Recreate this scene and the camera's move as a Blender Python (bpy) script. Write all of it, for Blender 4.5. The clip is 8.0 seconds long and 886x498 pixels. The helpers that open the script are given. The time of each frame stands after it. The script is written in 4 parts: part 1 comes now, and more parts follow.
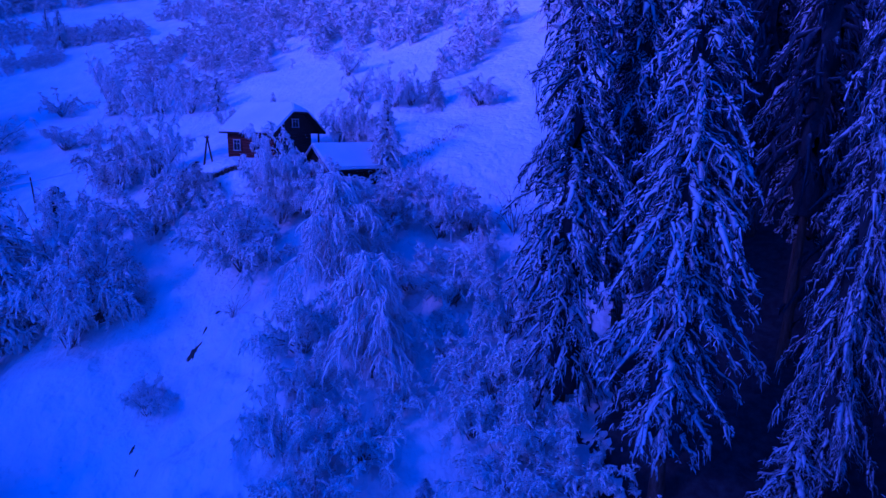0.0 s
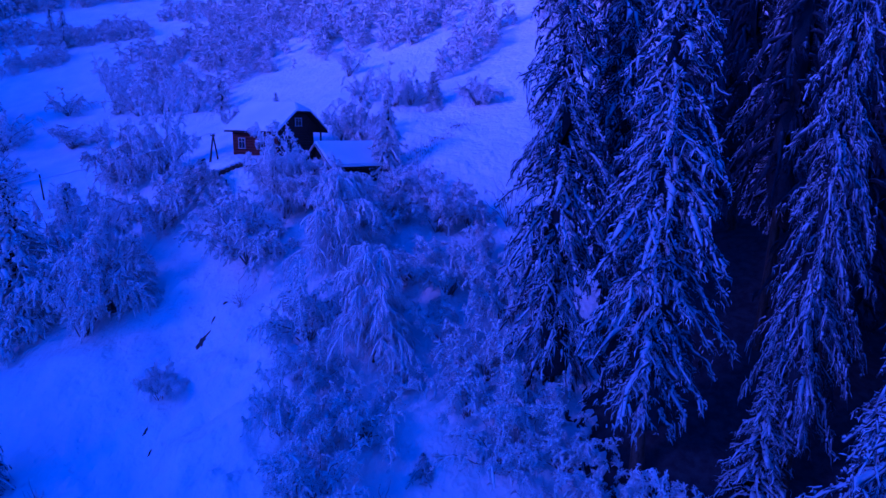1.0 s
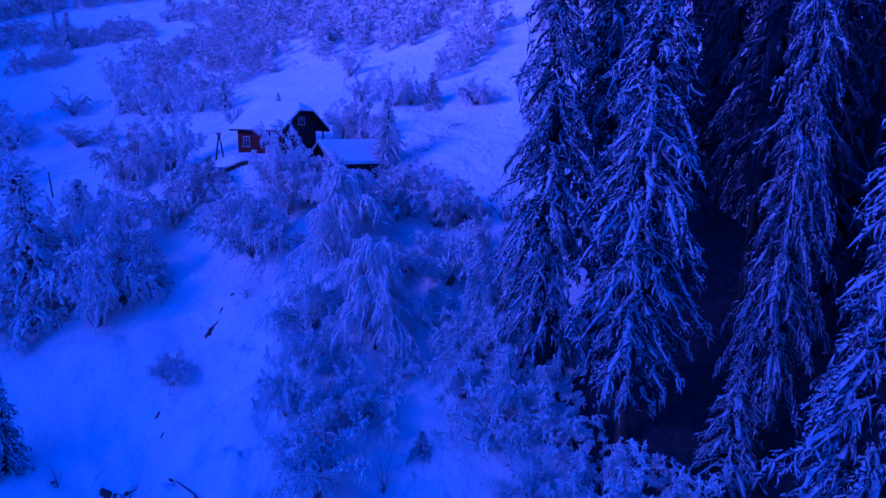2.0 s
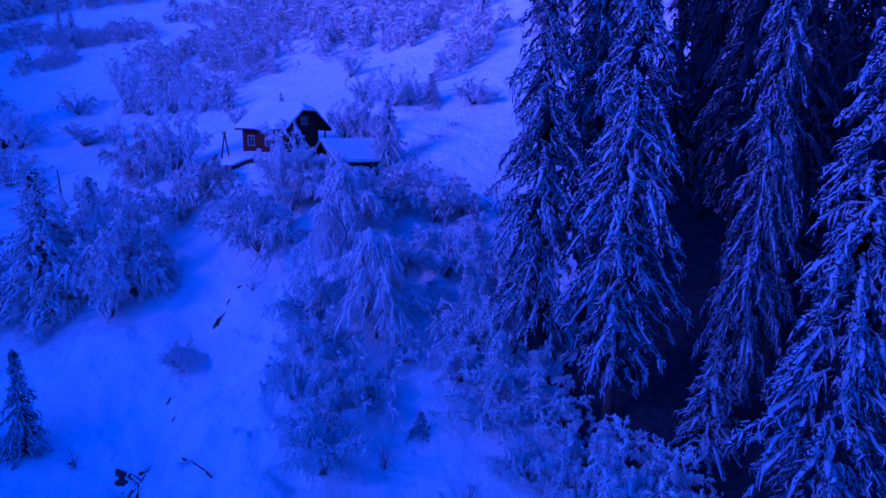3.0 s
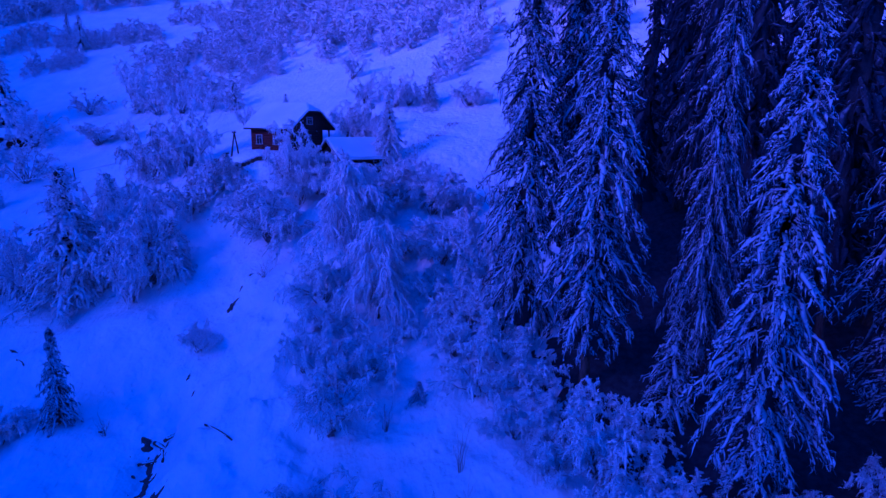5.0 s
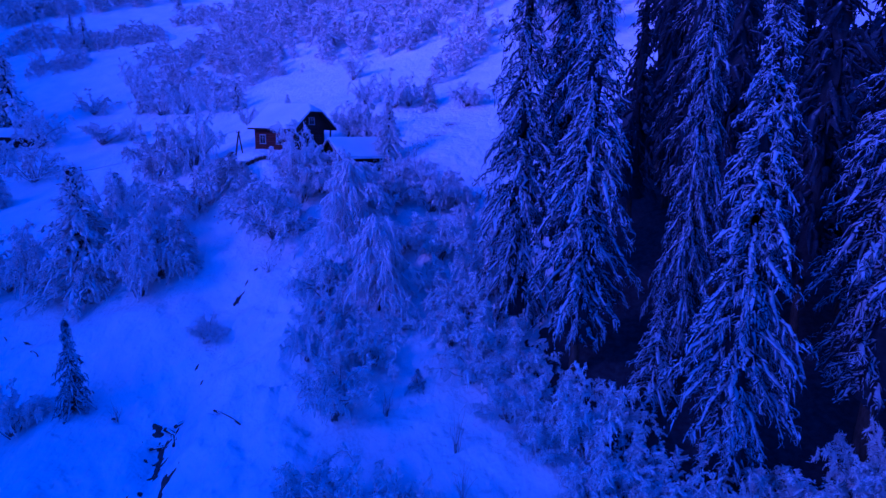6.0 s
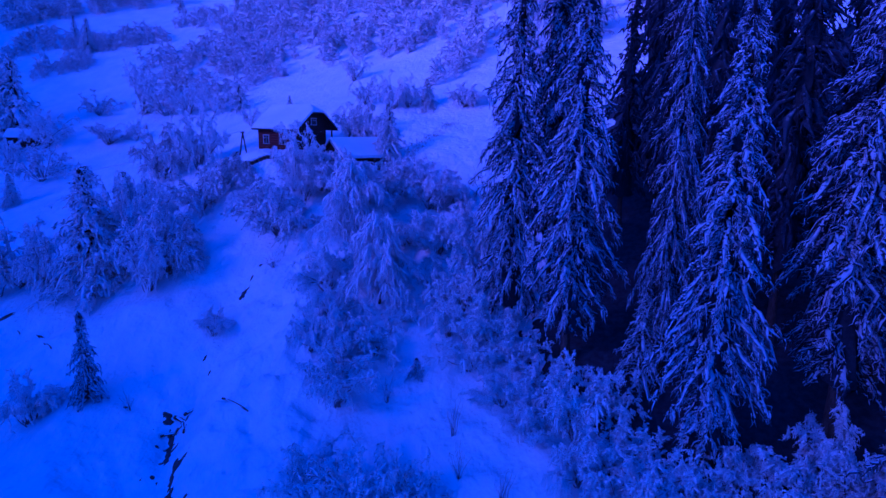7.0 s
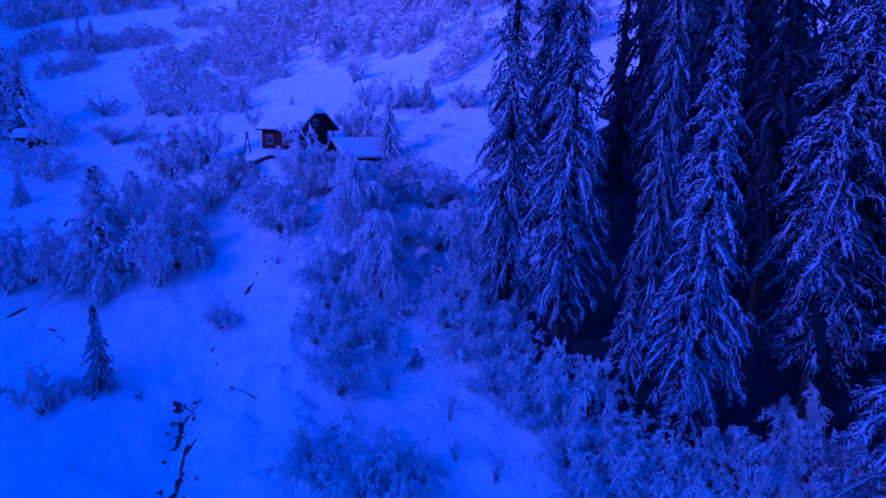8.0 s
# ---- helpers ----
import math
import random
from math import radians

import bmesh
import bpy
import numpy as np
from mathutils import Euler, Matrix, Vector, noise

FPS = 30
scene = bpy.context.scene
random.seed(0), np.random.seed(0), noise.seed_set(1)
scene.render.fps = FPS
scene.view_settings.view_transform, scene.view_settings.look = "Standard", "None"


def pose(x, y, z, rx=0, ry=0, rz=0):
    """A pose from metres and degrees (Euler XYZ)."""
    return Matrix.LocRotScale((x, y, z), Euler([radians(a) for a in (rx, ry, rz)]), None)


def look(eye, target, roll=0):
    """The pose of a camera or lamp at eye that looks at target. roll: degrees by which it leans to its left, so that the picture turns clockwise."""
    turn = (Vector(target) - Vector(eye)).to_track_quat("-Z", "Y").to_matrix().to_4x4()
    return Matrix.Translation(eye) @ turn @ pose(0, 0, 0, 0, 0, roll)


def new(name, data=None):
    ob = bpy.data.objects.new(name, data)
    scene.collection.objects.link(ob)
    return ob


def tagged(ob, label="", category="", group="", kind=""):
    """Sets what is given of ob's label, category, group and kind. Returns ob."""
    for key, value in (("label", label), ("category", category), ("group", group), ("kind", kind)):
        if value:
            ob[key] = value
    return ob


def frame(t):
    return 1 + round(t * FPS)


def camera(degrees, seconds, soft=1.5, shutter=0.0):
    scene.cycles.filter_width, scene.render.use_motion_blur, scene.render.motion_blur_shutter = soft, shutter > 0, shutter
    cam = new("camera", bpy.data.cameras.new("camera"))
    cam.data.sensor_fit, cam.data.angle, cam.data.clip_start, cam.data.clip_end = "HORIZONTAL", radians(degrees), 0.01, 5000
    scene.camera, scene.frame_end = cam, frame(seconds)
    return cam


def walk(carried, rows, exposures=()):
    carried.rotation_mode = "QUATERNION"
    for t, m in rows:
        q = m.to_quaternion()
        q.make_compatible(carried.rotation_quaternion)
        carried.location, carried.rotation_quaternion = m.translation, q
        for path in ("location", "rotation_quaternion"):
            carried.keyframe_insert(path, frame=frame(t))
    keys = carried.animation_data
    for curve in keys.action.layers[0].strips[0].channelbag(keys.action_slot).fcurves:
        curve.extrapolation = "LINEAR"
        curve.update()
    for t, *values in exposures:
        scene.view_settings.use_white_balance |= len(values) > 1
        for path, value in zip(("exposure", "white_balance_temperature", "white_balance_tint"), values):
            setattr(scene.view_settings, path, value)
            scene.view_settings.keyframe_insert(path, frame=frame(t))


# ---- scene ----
cam = camera(75.0, 8.0)
PATH = [
    (0, (0.011, -0.030, 20.064), (-0.004, 1.925, 19.639), 0.97),
    (0.5, (0.085, -1.013, 20.023), (0.070, 0.941, 19.598), 1.00),
    (1, (0.151, -1.993, 19.982), (0.138, -0.039, 19.557), 1.04),
    (1.5, (0.213, -2.971, 19.943), (0.201, -1.017, 19.518), 1.07),
    (3, (0.391, -5.899, 19.861), (0.381, -3.945, 19.436), 1.14),
    (3.5, (0.452, -6.875, 19.849), (0.443, -4.921, 19.424), 1.16),
    (4, (0.515, -7.852, 19.846), (0.507, -5.897, 19.421), 1.17),
    (4.5, (0.582, -8.829, 19.853), (0.574, -6.875, 19.428), 1.18),
    (6, (0.801, -11.769, 19.929), (0.795, -9.815, 19.503), 1.18),
    (6.5, (0.879, -12.752, 19.970), (0.873, -10.798, 19.543), 1.17),
    (7, (0.958, -13.735, 20.017), (0.953, -11.781, 19.590), 1.16),
    (7.5, (1.037, -14.719, 20.068), (1.032, -12.766, 19.640), 1.14),
    (8, (1.114, -15.704, 20.121), (1.109, -13.751, 19.693), 1.12),
]
walk(cam, [(t, look(eye, target, roll)) for t, eye, target, roll in PATH], exposures=((0.0, -1.25, 3448, 80), (8.0, -1.25, 3448, 80)))

# ---- light ----
world = bpy.data.worlds.new("winter_dusk")
scene.world = world
world.use_nodes = True
sky = world.node_tree.nodes.new("ShaderNodeTexSky")
sky.sky_type, sky.sun_disc = "NISHITA", False
sky.sun_elevation, sky.sun_rotation = radians(18), radians(242)
sky.air_density, sky.dust_density, sky.ozone_density = 1.5, 0.6, 2.0
backing = world.node_tree.nodes["Background"]
backing.inputs["Strength"].default_value = 0.15
world.node_tree.links.new(sky.outputs[0], backing.inputs[0])
sun_data = bpy.data.lights.new("sun", "SUN")
sun_data.energy, sun_data.angle, sun_data.color = 3.2, radians(20), (1.0, 0.54, 0.52)
sun = new("sun", sun_data)
sun.matrix_world = look((-88, -47, 32.4), (0, 0, 0))


# ---- materials ----
def material(name, rough=0.7, metal=0.0):
    m = bpy.data.materials.new(name)
    m.use_nodes = True
    nodes, links = m.node_tree.nodes, m.node_tree.links
    b = nodes["Principled BSDF"]
    b.inputs["Roughness"].default_value, b.inputs["Metallic"].default_value = rough, metal
    b.inputs["Specular IOR Level"].default_value = 0.25
    return m, nodes, links, b


def noise_node(nodes, links, scale, detail=4, rough=0.6, stretch=None):
    n = nodes.new("ShaderNodeTexNoise")
    n.inputs["Scale"].default_value, n.inputs["Detail"].default_value, n.inputs["Roughness"].default_value = scale, detail, rough
    c = nodes.new("ShaderNodeTexCoord")
    if stretch:
        mp = nodes.new("ShaderNodeMapping")
        mp.inputs["Scale"].default_value = stretch
        links.new(c.outputs["Object"], mp.inputs[0])
        links.new(mp.outputs[0], n.inputs["Vector"])
    else:
        links.new(c.outputs["Object"], n.inputs["Vector"])
    return n


def ramp_node(nodes, links, source, stops):
    r = nodes.new("ShaderNodeValToRGB")
    while len(r.color_ramp.elements) < len(stops):
        r.color_ramp.elements.new(0.5)
    for e, (p, c) in zip(r.color_ramp.elements, stops):
        e.position, e.color = p, (*c, 1)
    links.new(source, r.inputs[0])
    return r


def bump_node(nodes, links, b, sources):
    last = None
    for source, strength, dist in sources:
        n = nodes.new("ShaderNodeBump")
        n.inputs["Strength"].default_value, n.inputs["Distance"].default_value = strength, dist
        links.new(source, n.inputs["Height"])
        if last:
            links.new(last.outputs[0], n.inputs["Normal"])
        last = n
    links.new(last.outputs[0], b.inputs["Normal"])


def plain(name, dark, light, scale, rough=0.8, relief=0.02, stretch=None, metal=0.0):
    """A surface whose colour wanders between two tones, with fine relief."""
    m, nodes, links, b = material(name, rough, metal)
    n = noise_node(nodes, links, scale, 6, 0.65, stretch)
    r = ramp_node(nodes, links, n.outputs["Fac"], [(0.3, dark), (0.7, light)])
    links.new(r.outputs[0], b.inputs["Base Color"])
    bump_node(nodes, links, b, [(n.outputs["Fac"], 0.6, relief)])
    return m


def laden(name, under_dark, under_light, snow, edge, soft, scale, wander=0.5):
    """Twigs or needles with snow lying on what faces up."""
    m, nodes, links, b = material(name, 0.75)
    g = nodes.new("ShaderNodeNewGeometry")
    sep = nodes.new("ShaderNodeSeparateXYZ")
    links.new(g.outputs["Normal"], sep.inputs[0])
    n = noise_node(nodes, links, scale, 3, 0.7)
    add = nodes.new("ShaderNodeMath")
    add.operation = "MULTIPLY_ADD"
    links.new(n.outputs["Fac"], add.inputs[0])
    add.inputs[1].default_value = wander
    links.new(sep.outputs["Z"], add.inputs[2])
    mask = nodes.new("ShaderNodeMapRange")
    mask.inputs["From Min"].default_value, mask.inputs["From Max"].default_value = edge + wander / 2 - soft, edge + wander / 2 + soft
    links.new(add.outputs[0], mask.inputs["Value"])
    fine = noise_node(nodes, links, scale * 5, 3, 0.6)
    under = ramp_node(nodes, links, fine.outputs["Fac"], [(0.35, under_dark), (0.7, under_light)])
    top = ramp_node(nodes, links, fine.outputs["Fac"], [(0.25, tuple(c * 0.82 for c in snow)), (0.65, snow)])
    mix = nodes.new("ShaderNodeMix")
    mix.data_type = "RGBA"
    links.new(mask.outputs[0], mix.inputs["Factor"])
    links.new(under.outputs[0], mix.inputs["A"])
    links.new(top.outputs[0], mix.inputs["B"])
    links.new(mix.outputs["Result"], b.inputs["Base Color"])
    bump_node(nodes, links, b, [(fine.outputs["Fac"], 0.7, 0.03)])
    return m


def snow_material(name, relief):
    m, nodes, links, b = material(name, 0.55)
    broad = noise_node(nodes, links, 0.3, 3, 0.5)
    lumps = noise_node(nodes, links, 1.1, 2, 0.5, (1.0, 0.6, 1.0))
    grain = noise_node(nodes, links, 5.0, 3, 0.6)
    clods = noise_node(nodes, links, 1.9, 2, 0.5, (1.0, 0.8, 1.0))
    r = ramp_node(nodes, links, broad.outputs["Fac"], [(0.3, (0.74, 0.77, 0.81)), (0.7, (0.87, 0.88, 0.89))])
    links.new(r.outputs[0], b.inputs["Base Color"])
    # dents where clods fell from the twigs
    pits = nodes.new("ShaderNodeTexVoronoi")
    pits.inputs["Scale"].default_value = 0.9
    at = nodes.new("ShaderNodeTexCoord")
    links.new(at.outputs["Object"], pits.inputs["Vector"])
    dent = nodes.new("ShaderNodeMapRange")
    dent.interpolation_type = "SMOOTHSTEP"
    dent.inputs["From Min"].default_value, dent.inputs["From Max"].default_value = 0.05, 0.32
    links.new(pits.outputs["Distance"], dent.inputs["Value"])
    bump_node(nodes, links, b, [(dent.outputs[0], 0.4, relief * 0.6), (lumps.outputs["Fac"], 0.6, relief * 1.3), (clods.outputs["Fac"], 0.6, relief * 0.7), (grain.outputs["Fac"], 0.25, relief * 0.25)])
    return m


SNOW = snow_material("snow_cover", 0.38)
ROOF_SNOW = snow_material("roof_snow", 0.05)
NEEDLES = laden("snowy_needles", (0.032, 0.042, 0.056), (0.075, 0.09, 0.11), (0.64, 0.7, 0.76), 0.22, 0.24, 1.6, 0.9)
SNOWY = laden("young_snowy_needles", (0.03, 0.038, 0.038), (0.08, 0.09, 0.09), (0.82, 0.84, 0.86), -0.6, 0.35, 3.4, 1.0)
# next two darken needles and drop snow to stand in for the wood's shade
WOOD_SHADE = laden("shade_dimmed_needles", (0.02, 0.026, 0.04), (0.05, 0.06, 0.078), (0.63, 0.68, 0.73), 0.36, 0.22, 1.6, 1.0)
DEEP_SHADE = laden("deep_shade_needles", (0.028, 0.036, 0.05), (0.06, 0.07, 0.09), (0.5, 0.53, 0.58), 0.95, 0.22, 1.6, 1.0)
# darker than the needles: shade inside the crowns, put into the colour
HEART = plain("crown_inner_shade", (0.02, 0.026, 0.034), (0.045, 0.052, 0.062), 5, 0.9, 0.1)
FROST = laden("frosted_twigs", (0.32, 0.32, 0.35), (0.68, 0.68, 0.71), (0.92, 0.92, 0.94), -0.5, 0.35, 7.0, 0.8)
HEAVY_FROST = laden("snow_laden_twigs", (0.22, 0.21, 0.22), (0.54, 0.52, 0.54), (0.9, 0.89, 0.91), -0.35, 0.35, 7.0, 0.8)
LADEN = laden("snowed_thicket_twigs", (0.24, 0.26, 0.28), (0.58, 0.6, 0.63), (0.9, 0.93, 0.95), -0.5, 0.3, 7.0, 0.8)
FAR_FROST = laden("frosted_far_trees", (0.28, 0.27, 0.28), (0.55, 0.53, 0.55), (0.88, 0.86, 0.88), -0.15, 0.4, 0.6, 0.8)
STEMS = plain("frosted_stems", (0.06, 0.055, 0.055), (0.3, 0.29, 0.3), 30, 0.9, 0.003)
BARK = plain("grey_bark", (0.03, 0.025, 0.02), (0.12, 0.1, 0.085), 6, 0.9, 0.03, (1, 1, 0.3))
LOGS = plain("red_brown_timber", (0.05, 0.014, 0.011), (0.12, 0.033, 0.024), 5, 0.75, 0.015, (0.4, 1, 4))
DARK_BOARDS = plain("weathered_boards", (0.015, 0.011, 0.01), (0.05, 0.036, 0.03), 5, 0.8, 0.015, (3, 3, 0.4))
WHITE_PAINT = plain("white_paint", (0.28, 0.27, 0.26), (0.5, 0.49, 0.48), 12, 0.5, 0.004)
TIMBER = plain("grey_timber", (0.03, 0.026, 0.022), (0.11, 0.095, 0.08), 7, 0.85, 0.02, (1, 1, 0.3))
# dark floor colour carries the deep shade under the spruces
FLOOR_SHADE = laden("shaded_floor", (0.025, 0.026, 0.032), (0.06, 0.06, 0.068), (0.5, 0.52, 0.55), 1.18, 0.12, 0.5, 0.6)
SOIL = plain("wet_soil", (0.012, 0.011, 0.01), (0.11, 0.1, 0.095), 9, 0.6, 0.08)
WIRE = plain("frosted_wire", (0.7, 0.7, 0.72), (0.88, 0.88, 0.9), 20, 0.5, 0.002)
GLASS, _n, _l, _b = material("window_glass", 0.06)
_b.inputs["Base Color"].default_value, _b.inputs["Specular IOR Level"].default_value = (0.02, 0.02, 0.025, 1), 0.6


# ---- builders ----
def make_mesh(name, verts, quads, mats, slots=None, smooth=True):
    """A mesh from arrays of places and of four-cornered faces."""
    me = bpy.data.meshes.new(name)
    verts, quads = np.asarray(verts, np.float32), np.asarray(quads, np.int32)
    me.vertices.add(len(verts))
    me.vertices.foreach_set("co", verts.ravel())
    me.loops.add(quads.size)
    me.loops.foreach_set("vertex_index", quads.ravel())
    me.polygons.add(len(quads))
    me.polygons.foreach_set("loop_start", np.arange(0, quads.size, 4, dtype=np.int32))
    me.polygons.foreach_set("use_smooth", np.full(len(quads), smooth))
    if slots is not None:
        me.polygons.foreach_set("material_index", np.asarray(slots, np.int32))
    for m in mats:
        me.materials.append(m)
    me.update(calc_edges=True)
    me.validate()
    return me


def tubes(P, R, sides, flat=1.0):
    """Tapering round rods along the lines P (rods, points, 3) with radii R (rods, points)."""
    n, k, _ = P.shape
    T = np.gradient(P, axis=1)
    T /= np.linalg.norm(T, axis=2, keepdims=True) + 1e-9
    ref = np.where(np.abs(T[..., 2:]) > 0.92, np.array([1.0, 0, 0]), np.array([0, 0, 1.0]))
    U = np.cross(T, ref)
    U /= np.linalg.norm(U, axis=2, keepdims=True) + 1e-9
    W = np.cross(U, T) * flat
    a = np.arange(sides) * 2 * np.pi / sides
    V = P[:, :, None] + R[:, :, None, None] * (np.cos(a)[:, None] * U[:, :, None] + np.sin(a)[:, None] * W[:, :, None])
    i = np.arange(n * k * sides).reshape(n, k, sides)
    j = np.roll(i, -1, axis=2)
    Q = np.stack([i[:, :-1], j[:, :-1], j[:, 1:], i[:, 1:]], axis=-1).reshape(-1, 4)
    return V.reshape(-1, 3), Q


def slivers(g, start, way, length, width):
    """Single frosted shoots: narrow pointed blades from start, each in its own plane."""
    n = len(start)
    way = way / (np.linalg.norm(way, axis=1, keepdims=True) + 1e-9)
    side = np.cross(way, g.normal(0, 1, (n, 3)))
    side /= np.linalg.norm(side, axis=1, keepdims=True) + 1e-9
    length, width = np.broadcast_to(length, n)[:, None], np.broadcast_to(width, n)[:, None]
    mid = start + way * length * 0.45
    V = np.stack([start, mid + side * width / 2, start + way * length - np.array([0, 0, 0.12]) * length, mid - side * width / 2], 1)
    return V.reshape(-1, 3), np.arange(4 * n).reshape(n, 4)


def tufts(g, P, m, length, width, spread, fall):
    """Blades that spring from the lines P, m to each."""
    i = np.repeat(np.arange(len(P)), m)
    q = g.uniform(0.05, 1.0, len(i)) * (P.shape[1] - 1)
    a = np.minimum(q.astype(int), P.shape[1] - 2)
    w = (q - a)[:, None]
    along = P[i, a + 1] - P[i, a]
    along /= np.linalg.norm(along, axis=1, keepdims=True) + 1e-9
    way = along + spread * g.normal(0, 1, along.shape) - np.array([0, 0, fall])
    return slivers(g, P[i, a] * (1 - w) + P[i, a + 1] * w, way, length * g.uniform(0.5, 1.3, len(i)), width * g.uniform(0.6, 1.3, len(i)))


def puffs(g, P, m, q0, size, jitter, sides=5, fall=0.25, long=1.0):
    """Rounded clumps of snow caught along the lines P, m to each."""
    i = np.repeat(np.arange(len(P)), m)
    q = g.uniform(q0, 1.0, len(i)) * (P.shape[1] - 1)
    a = np.minimum(q.astype(int), P.shape[1] - 2)
    w = (q - a)[:, None]
    along = P[i, a + 1] - P[i, a]
    along /= np.linalg.norm(along, axis=1, keepdims=True) + 1e-9
    way = along + 0.45 * g.normal(0, 1, along.shape) - np.array([0, 0, fall])
    way /= np.linalg.norm(way, axis=1, keepdims=True) + 1e-9
    r = size * g.uniform(0.45, 1.35, len(i))
    mid = P[i, a] * (1 - w) + P[i, a + 1] * w + jitter * g.normal(0, 1, along.shape)
    reach = way * (r * long * g.uniform(0.9, 1.7, len(i)))[:, None]
    return tubes(np.stack([mid - reach, mid - reach * 0.6, mid + reach * 0.35, mid + reach * 0.9], 1), np.outer(r, [0.3, 0.9, 1.0, 0.4]) * g.uniform(0.75, 1.25, (len(r), 4)), sides, 0.85)


def joined(pieces):
    verts, quads, base = [], [], 0
    for v, q in pieces:
        verts.append(v)
        quads.append(q + base)
        base += len(v)
    return np.concatenate(verts), np.concatenate(quads)


def part(name, bm, mat, parent, label=""):
    me = bpy.data.meshes.new(name)
    bm.to_mesh(me)
    bm.free()
    me.materials.append(mat)
    ob = new(name, me)
    ob.parent = parent
    return tagged(ob, label)


def block(size, at, bevel=0.02, turn=None):
    """A bevelled beam or board, as a bmesh."""
    bm = bmesh.new()
    bmesh.ops.create_cube(bm, size=1.0, matrix=Matrix.Diagonal((*size, 1)))
    if bevel:
        bmesh.ops.bevel(bm, geom=bm.edges[:], offset=min(bevel, min(size) * 0.3), segments=1, affect="EDGES")
    m = Matrix.Translation(at)
    bmesh.ops.transform(bm, matrix=m @ turn if turn else m, verts=bm.verts[:])
    return bm


def rod(a, b, r0, r1, sides=8, bends=None):
    a, b = np.array(a, float), np.array(b, float)
    s = np.linspace(0, 1, 6)[:, None]
    P = a + (b - a) * s
    if bends is not None:
        P = P + np.asarray(bends) * np.sin(np.pi * s)
    v, q = tubes(P[None], np.linspace(r0, r1, 6)[None], sides)
    bm = bmesh.new()
    vs = [bm.verts.new(p) for p in v]
    for f in q:
        bm.faces.new([vs[i] for i in f])
    bm.faces.new([vs[i] for i in range(sides)])
    bm.faces.new([vs[i] for i in reversed(range(5 * sides, 6 * sides))])
    return bm


def up(x, y):
    return float(ground(x, y))


# ---- ground ----
def lattice(x, y, seed):
    """Smooth value noise between -1 and 1, for arrays."""
    xi, yi = np.floor(x).astype(np.int64), np.floor(y).astype(np.int64)
    fx, fy = x - xi, y - yi
    fx, fy = fx * fx * (3 - 2 * fx), fy * fy * (3 - 2 * fy)

    def corner(i, j):
        h = (i * 374761393 + j * 668265263 + seed * 974634361) & 0xFFFFFFFF
        h = ((h ^ (h >> 13)) * 1274126177) & 0xFFFFFFFF
        return ((h ^ (h >> 16)) & 0xFFFF) / 32767.5 - 1

    a = corner(xi, yi) * (1 - fx) + corner(xi + 1, yi) * fx
    b = corner(xi, yi + 1) * (1 - fx) + corner(xi + 1, yi + 1) * fx
    return a * (1 - fy) + b * fy


def slope(x, y):
    """The hillside: an even slope, the house's knoll, the gully of the stream, an unseen ridge added across the valley
    to shade it.
    """
    z = 3 + 0.28 * (80 * np.tanh(x / 80) + 4) + 0.42 * (y - 26.4)
    z = z + 0.86 * np.logaddexp(0, (y - 110) / 15)
    z = z + 3.5 * np.exp(-((x + 20) ** 2 + (y - 60) ** 2) / 392)
    z = z - 1.6 * np.exp(-(((x + 19.5) / 4.5) ** 2)) * np.exp(-(((y - 28) / 11) ** 2))
    z = np.where(z < -30, -30 + (z + 30) * 0.25, z)
    # added ridge out of view blocks the low sun, higher towards the wood
    across = -(0.88 * x + 0.47 * y)
    along = 0.88 * y - 0.47 * x
    z = z + (124 + 23 / (1 + np.exp(np.clip((along - 25) / 8, -40, 40)))) * np.exp(-(((across - 200) / 60) ** 2))
    pad = np.exp(-((((x + 18.5) ** 2 + (y - 60) ** 2) / 64) ** 2))
    return z * (1 - pad) + 16.25 * pad


def ground(x, y):
    x, y = np.asarray(x, float), np.asarray(y, float)
    near = np.exp(-(((x + 10) / 45) ** 2) - (((y - 25) / 40) ** 2))
    z = slope(x, y) + 0.5 * lattice(x / 11, y / 9, 1) + 1.6 * lattice(x / 34, y / 34, 2) * np.clip((y - 70) / 60, 0, 1)
    z = z + near * (0.16 * lattice(x / 2.1 + 0.4 * y, y / 3.6, 3) + 0.03 * lattice(x / 0.9, y / 1.3, 4))
    z = z + 2.2 * np.exp(-(((x + 25 + 0.6 * (y - 19)) / 4.5) ** 2) - (((y - 18) / 7) ** 2)) + 1.5 * np.exp(-(((x + 11) / 4.5) ** 2) - (((y - 26) / 7) ** 2))
    z = z + 1.2 * np.exp(-(((x + 27) / 7) ** 2) - (((y - 35.5) / 2.6) ** 2)) - 0.7 * np.exp(-(((x + 22) / 5) ** 2) - (((y - 30) / 3) ** 2))
    bed = -18.4 + 0.9 * np.sin(y / 2.3) + 0.12 * (26 - y)
    z = z - 1.0 * np.exp(-(((x - bed) / 1.3) ** 2)) * np.clip((33 - y) / 5, 0, 1) * np.clip((y - 4) / 8, 0, 1)
    rough = np.exp(-(((x + 12) / 7.5) ** 2) - (((y - 24) / 11) ** 2)) + 0.3 * near
    core = rough - 0.3 * near
    lumps = lattice(x / 2.1 + 0.3 * y, y / 1.6, 5)
    z = z + near * (0.36 * np.abs(lattice(x / 1.9 + 0.4 * y, y / 3.1, 12)) + 0.16 * lattice(x / 0.9 + 0.3 * y, y / 1.7, 13) + 0.35 * lattice(x / 4.1 + 0.15 * y, y / 2.9, 14))
    return z + rough * (0.75 * lumps * np.abs(lumps) ** 0.3) + core * 0.42 * lattice(x / 1.1, y / 1.1, 6) + 0.3 * near * lattice(x / 5.3, y / 3.7, 9)


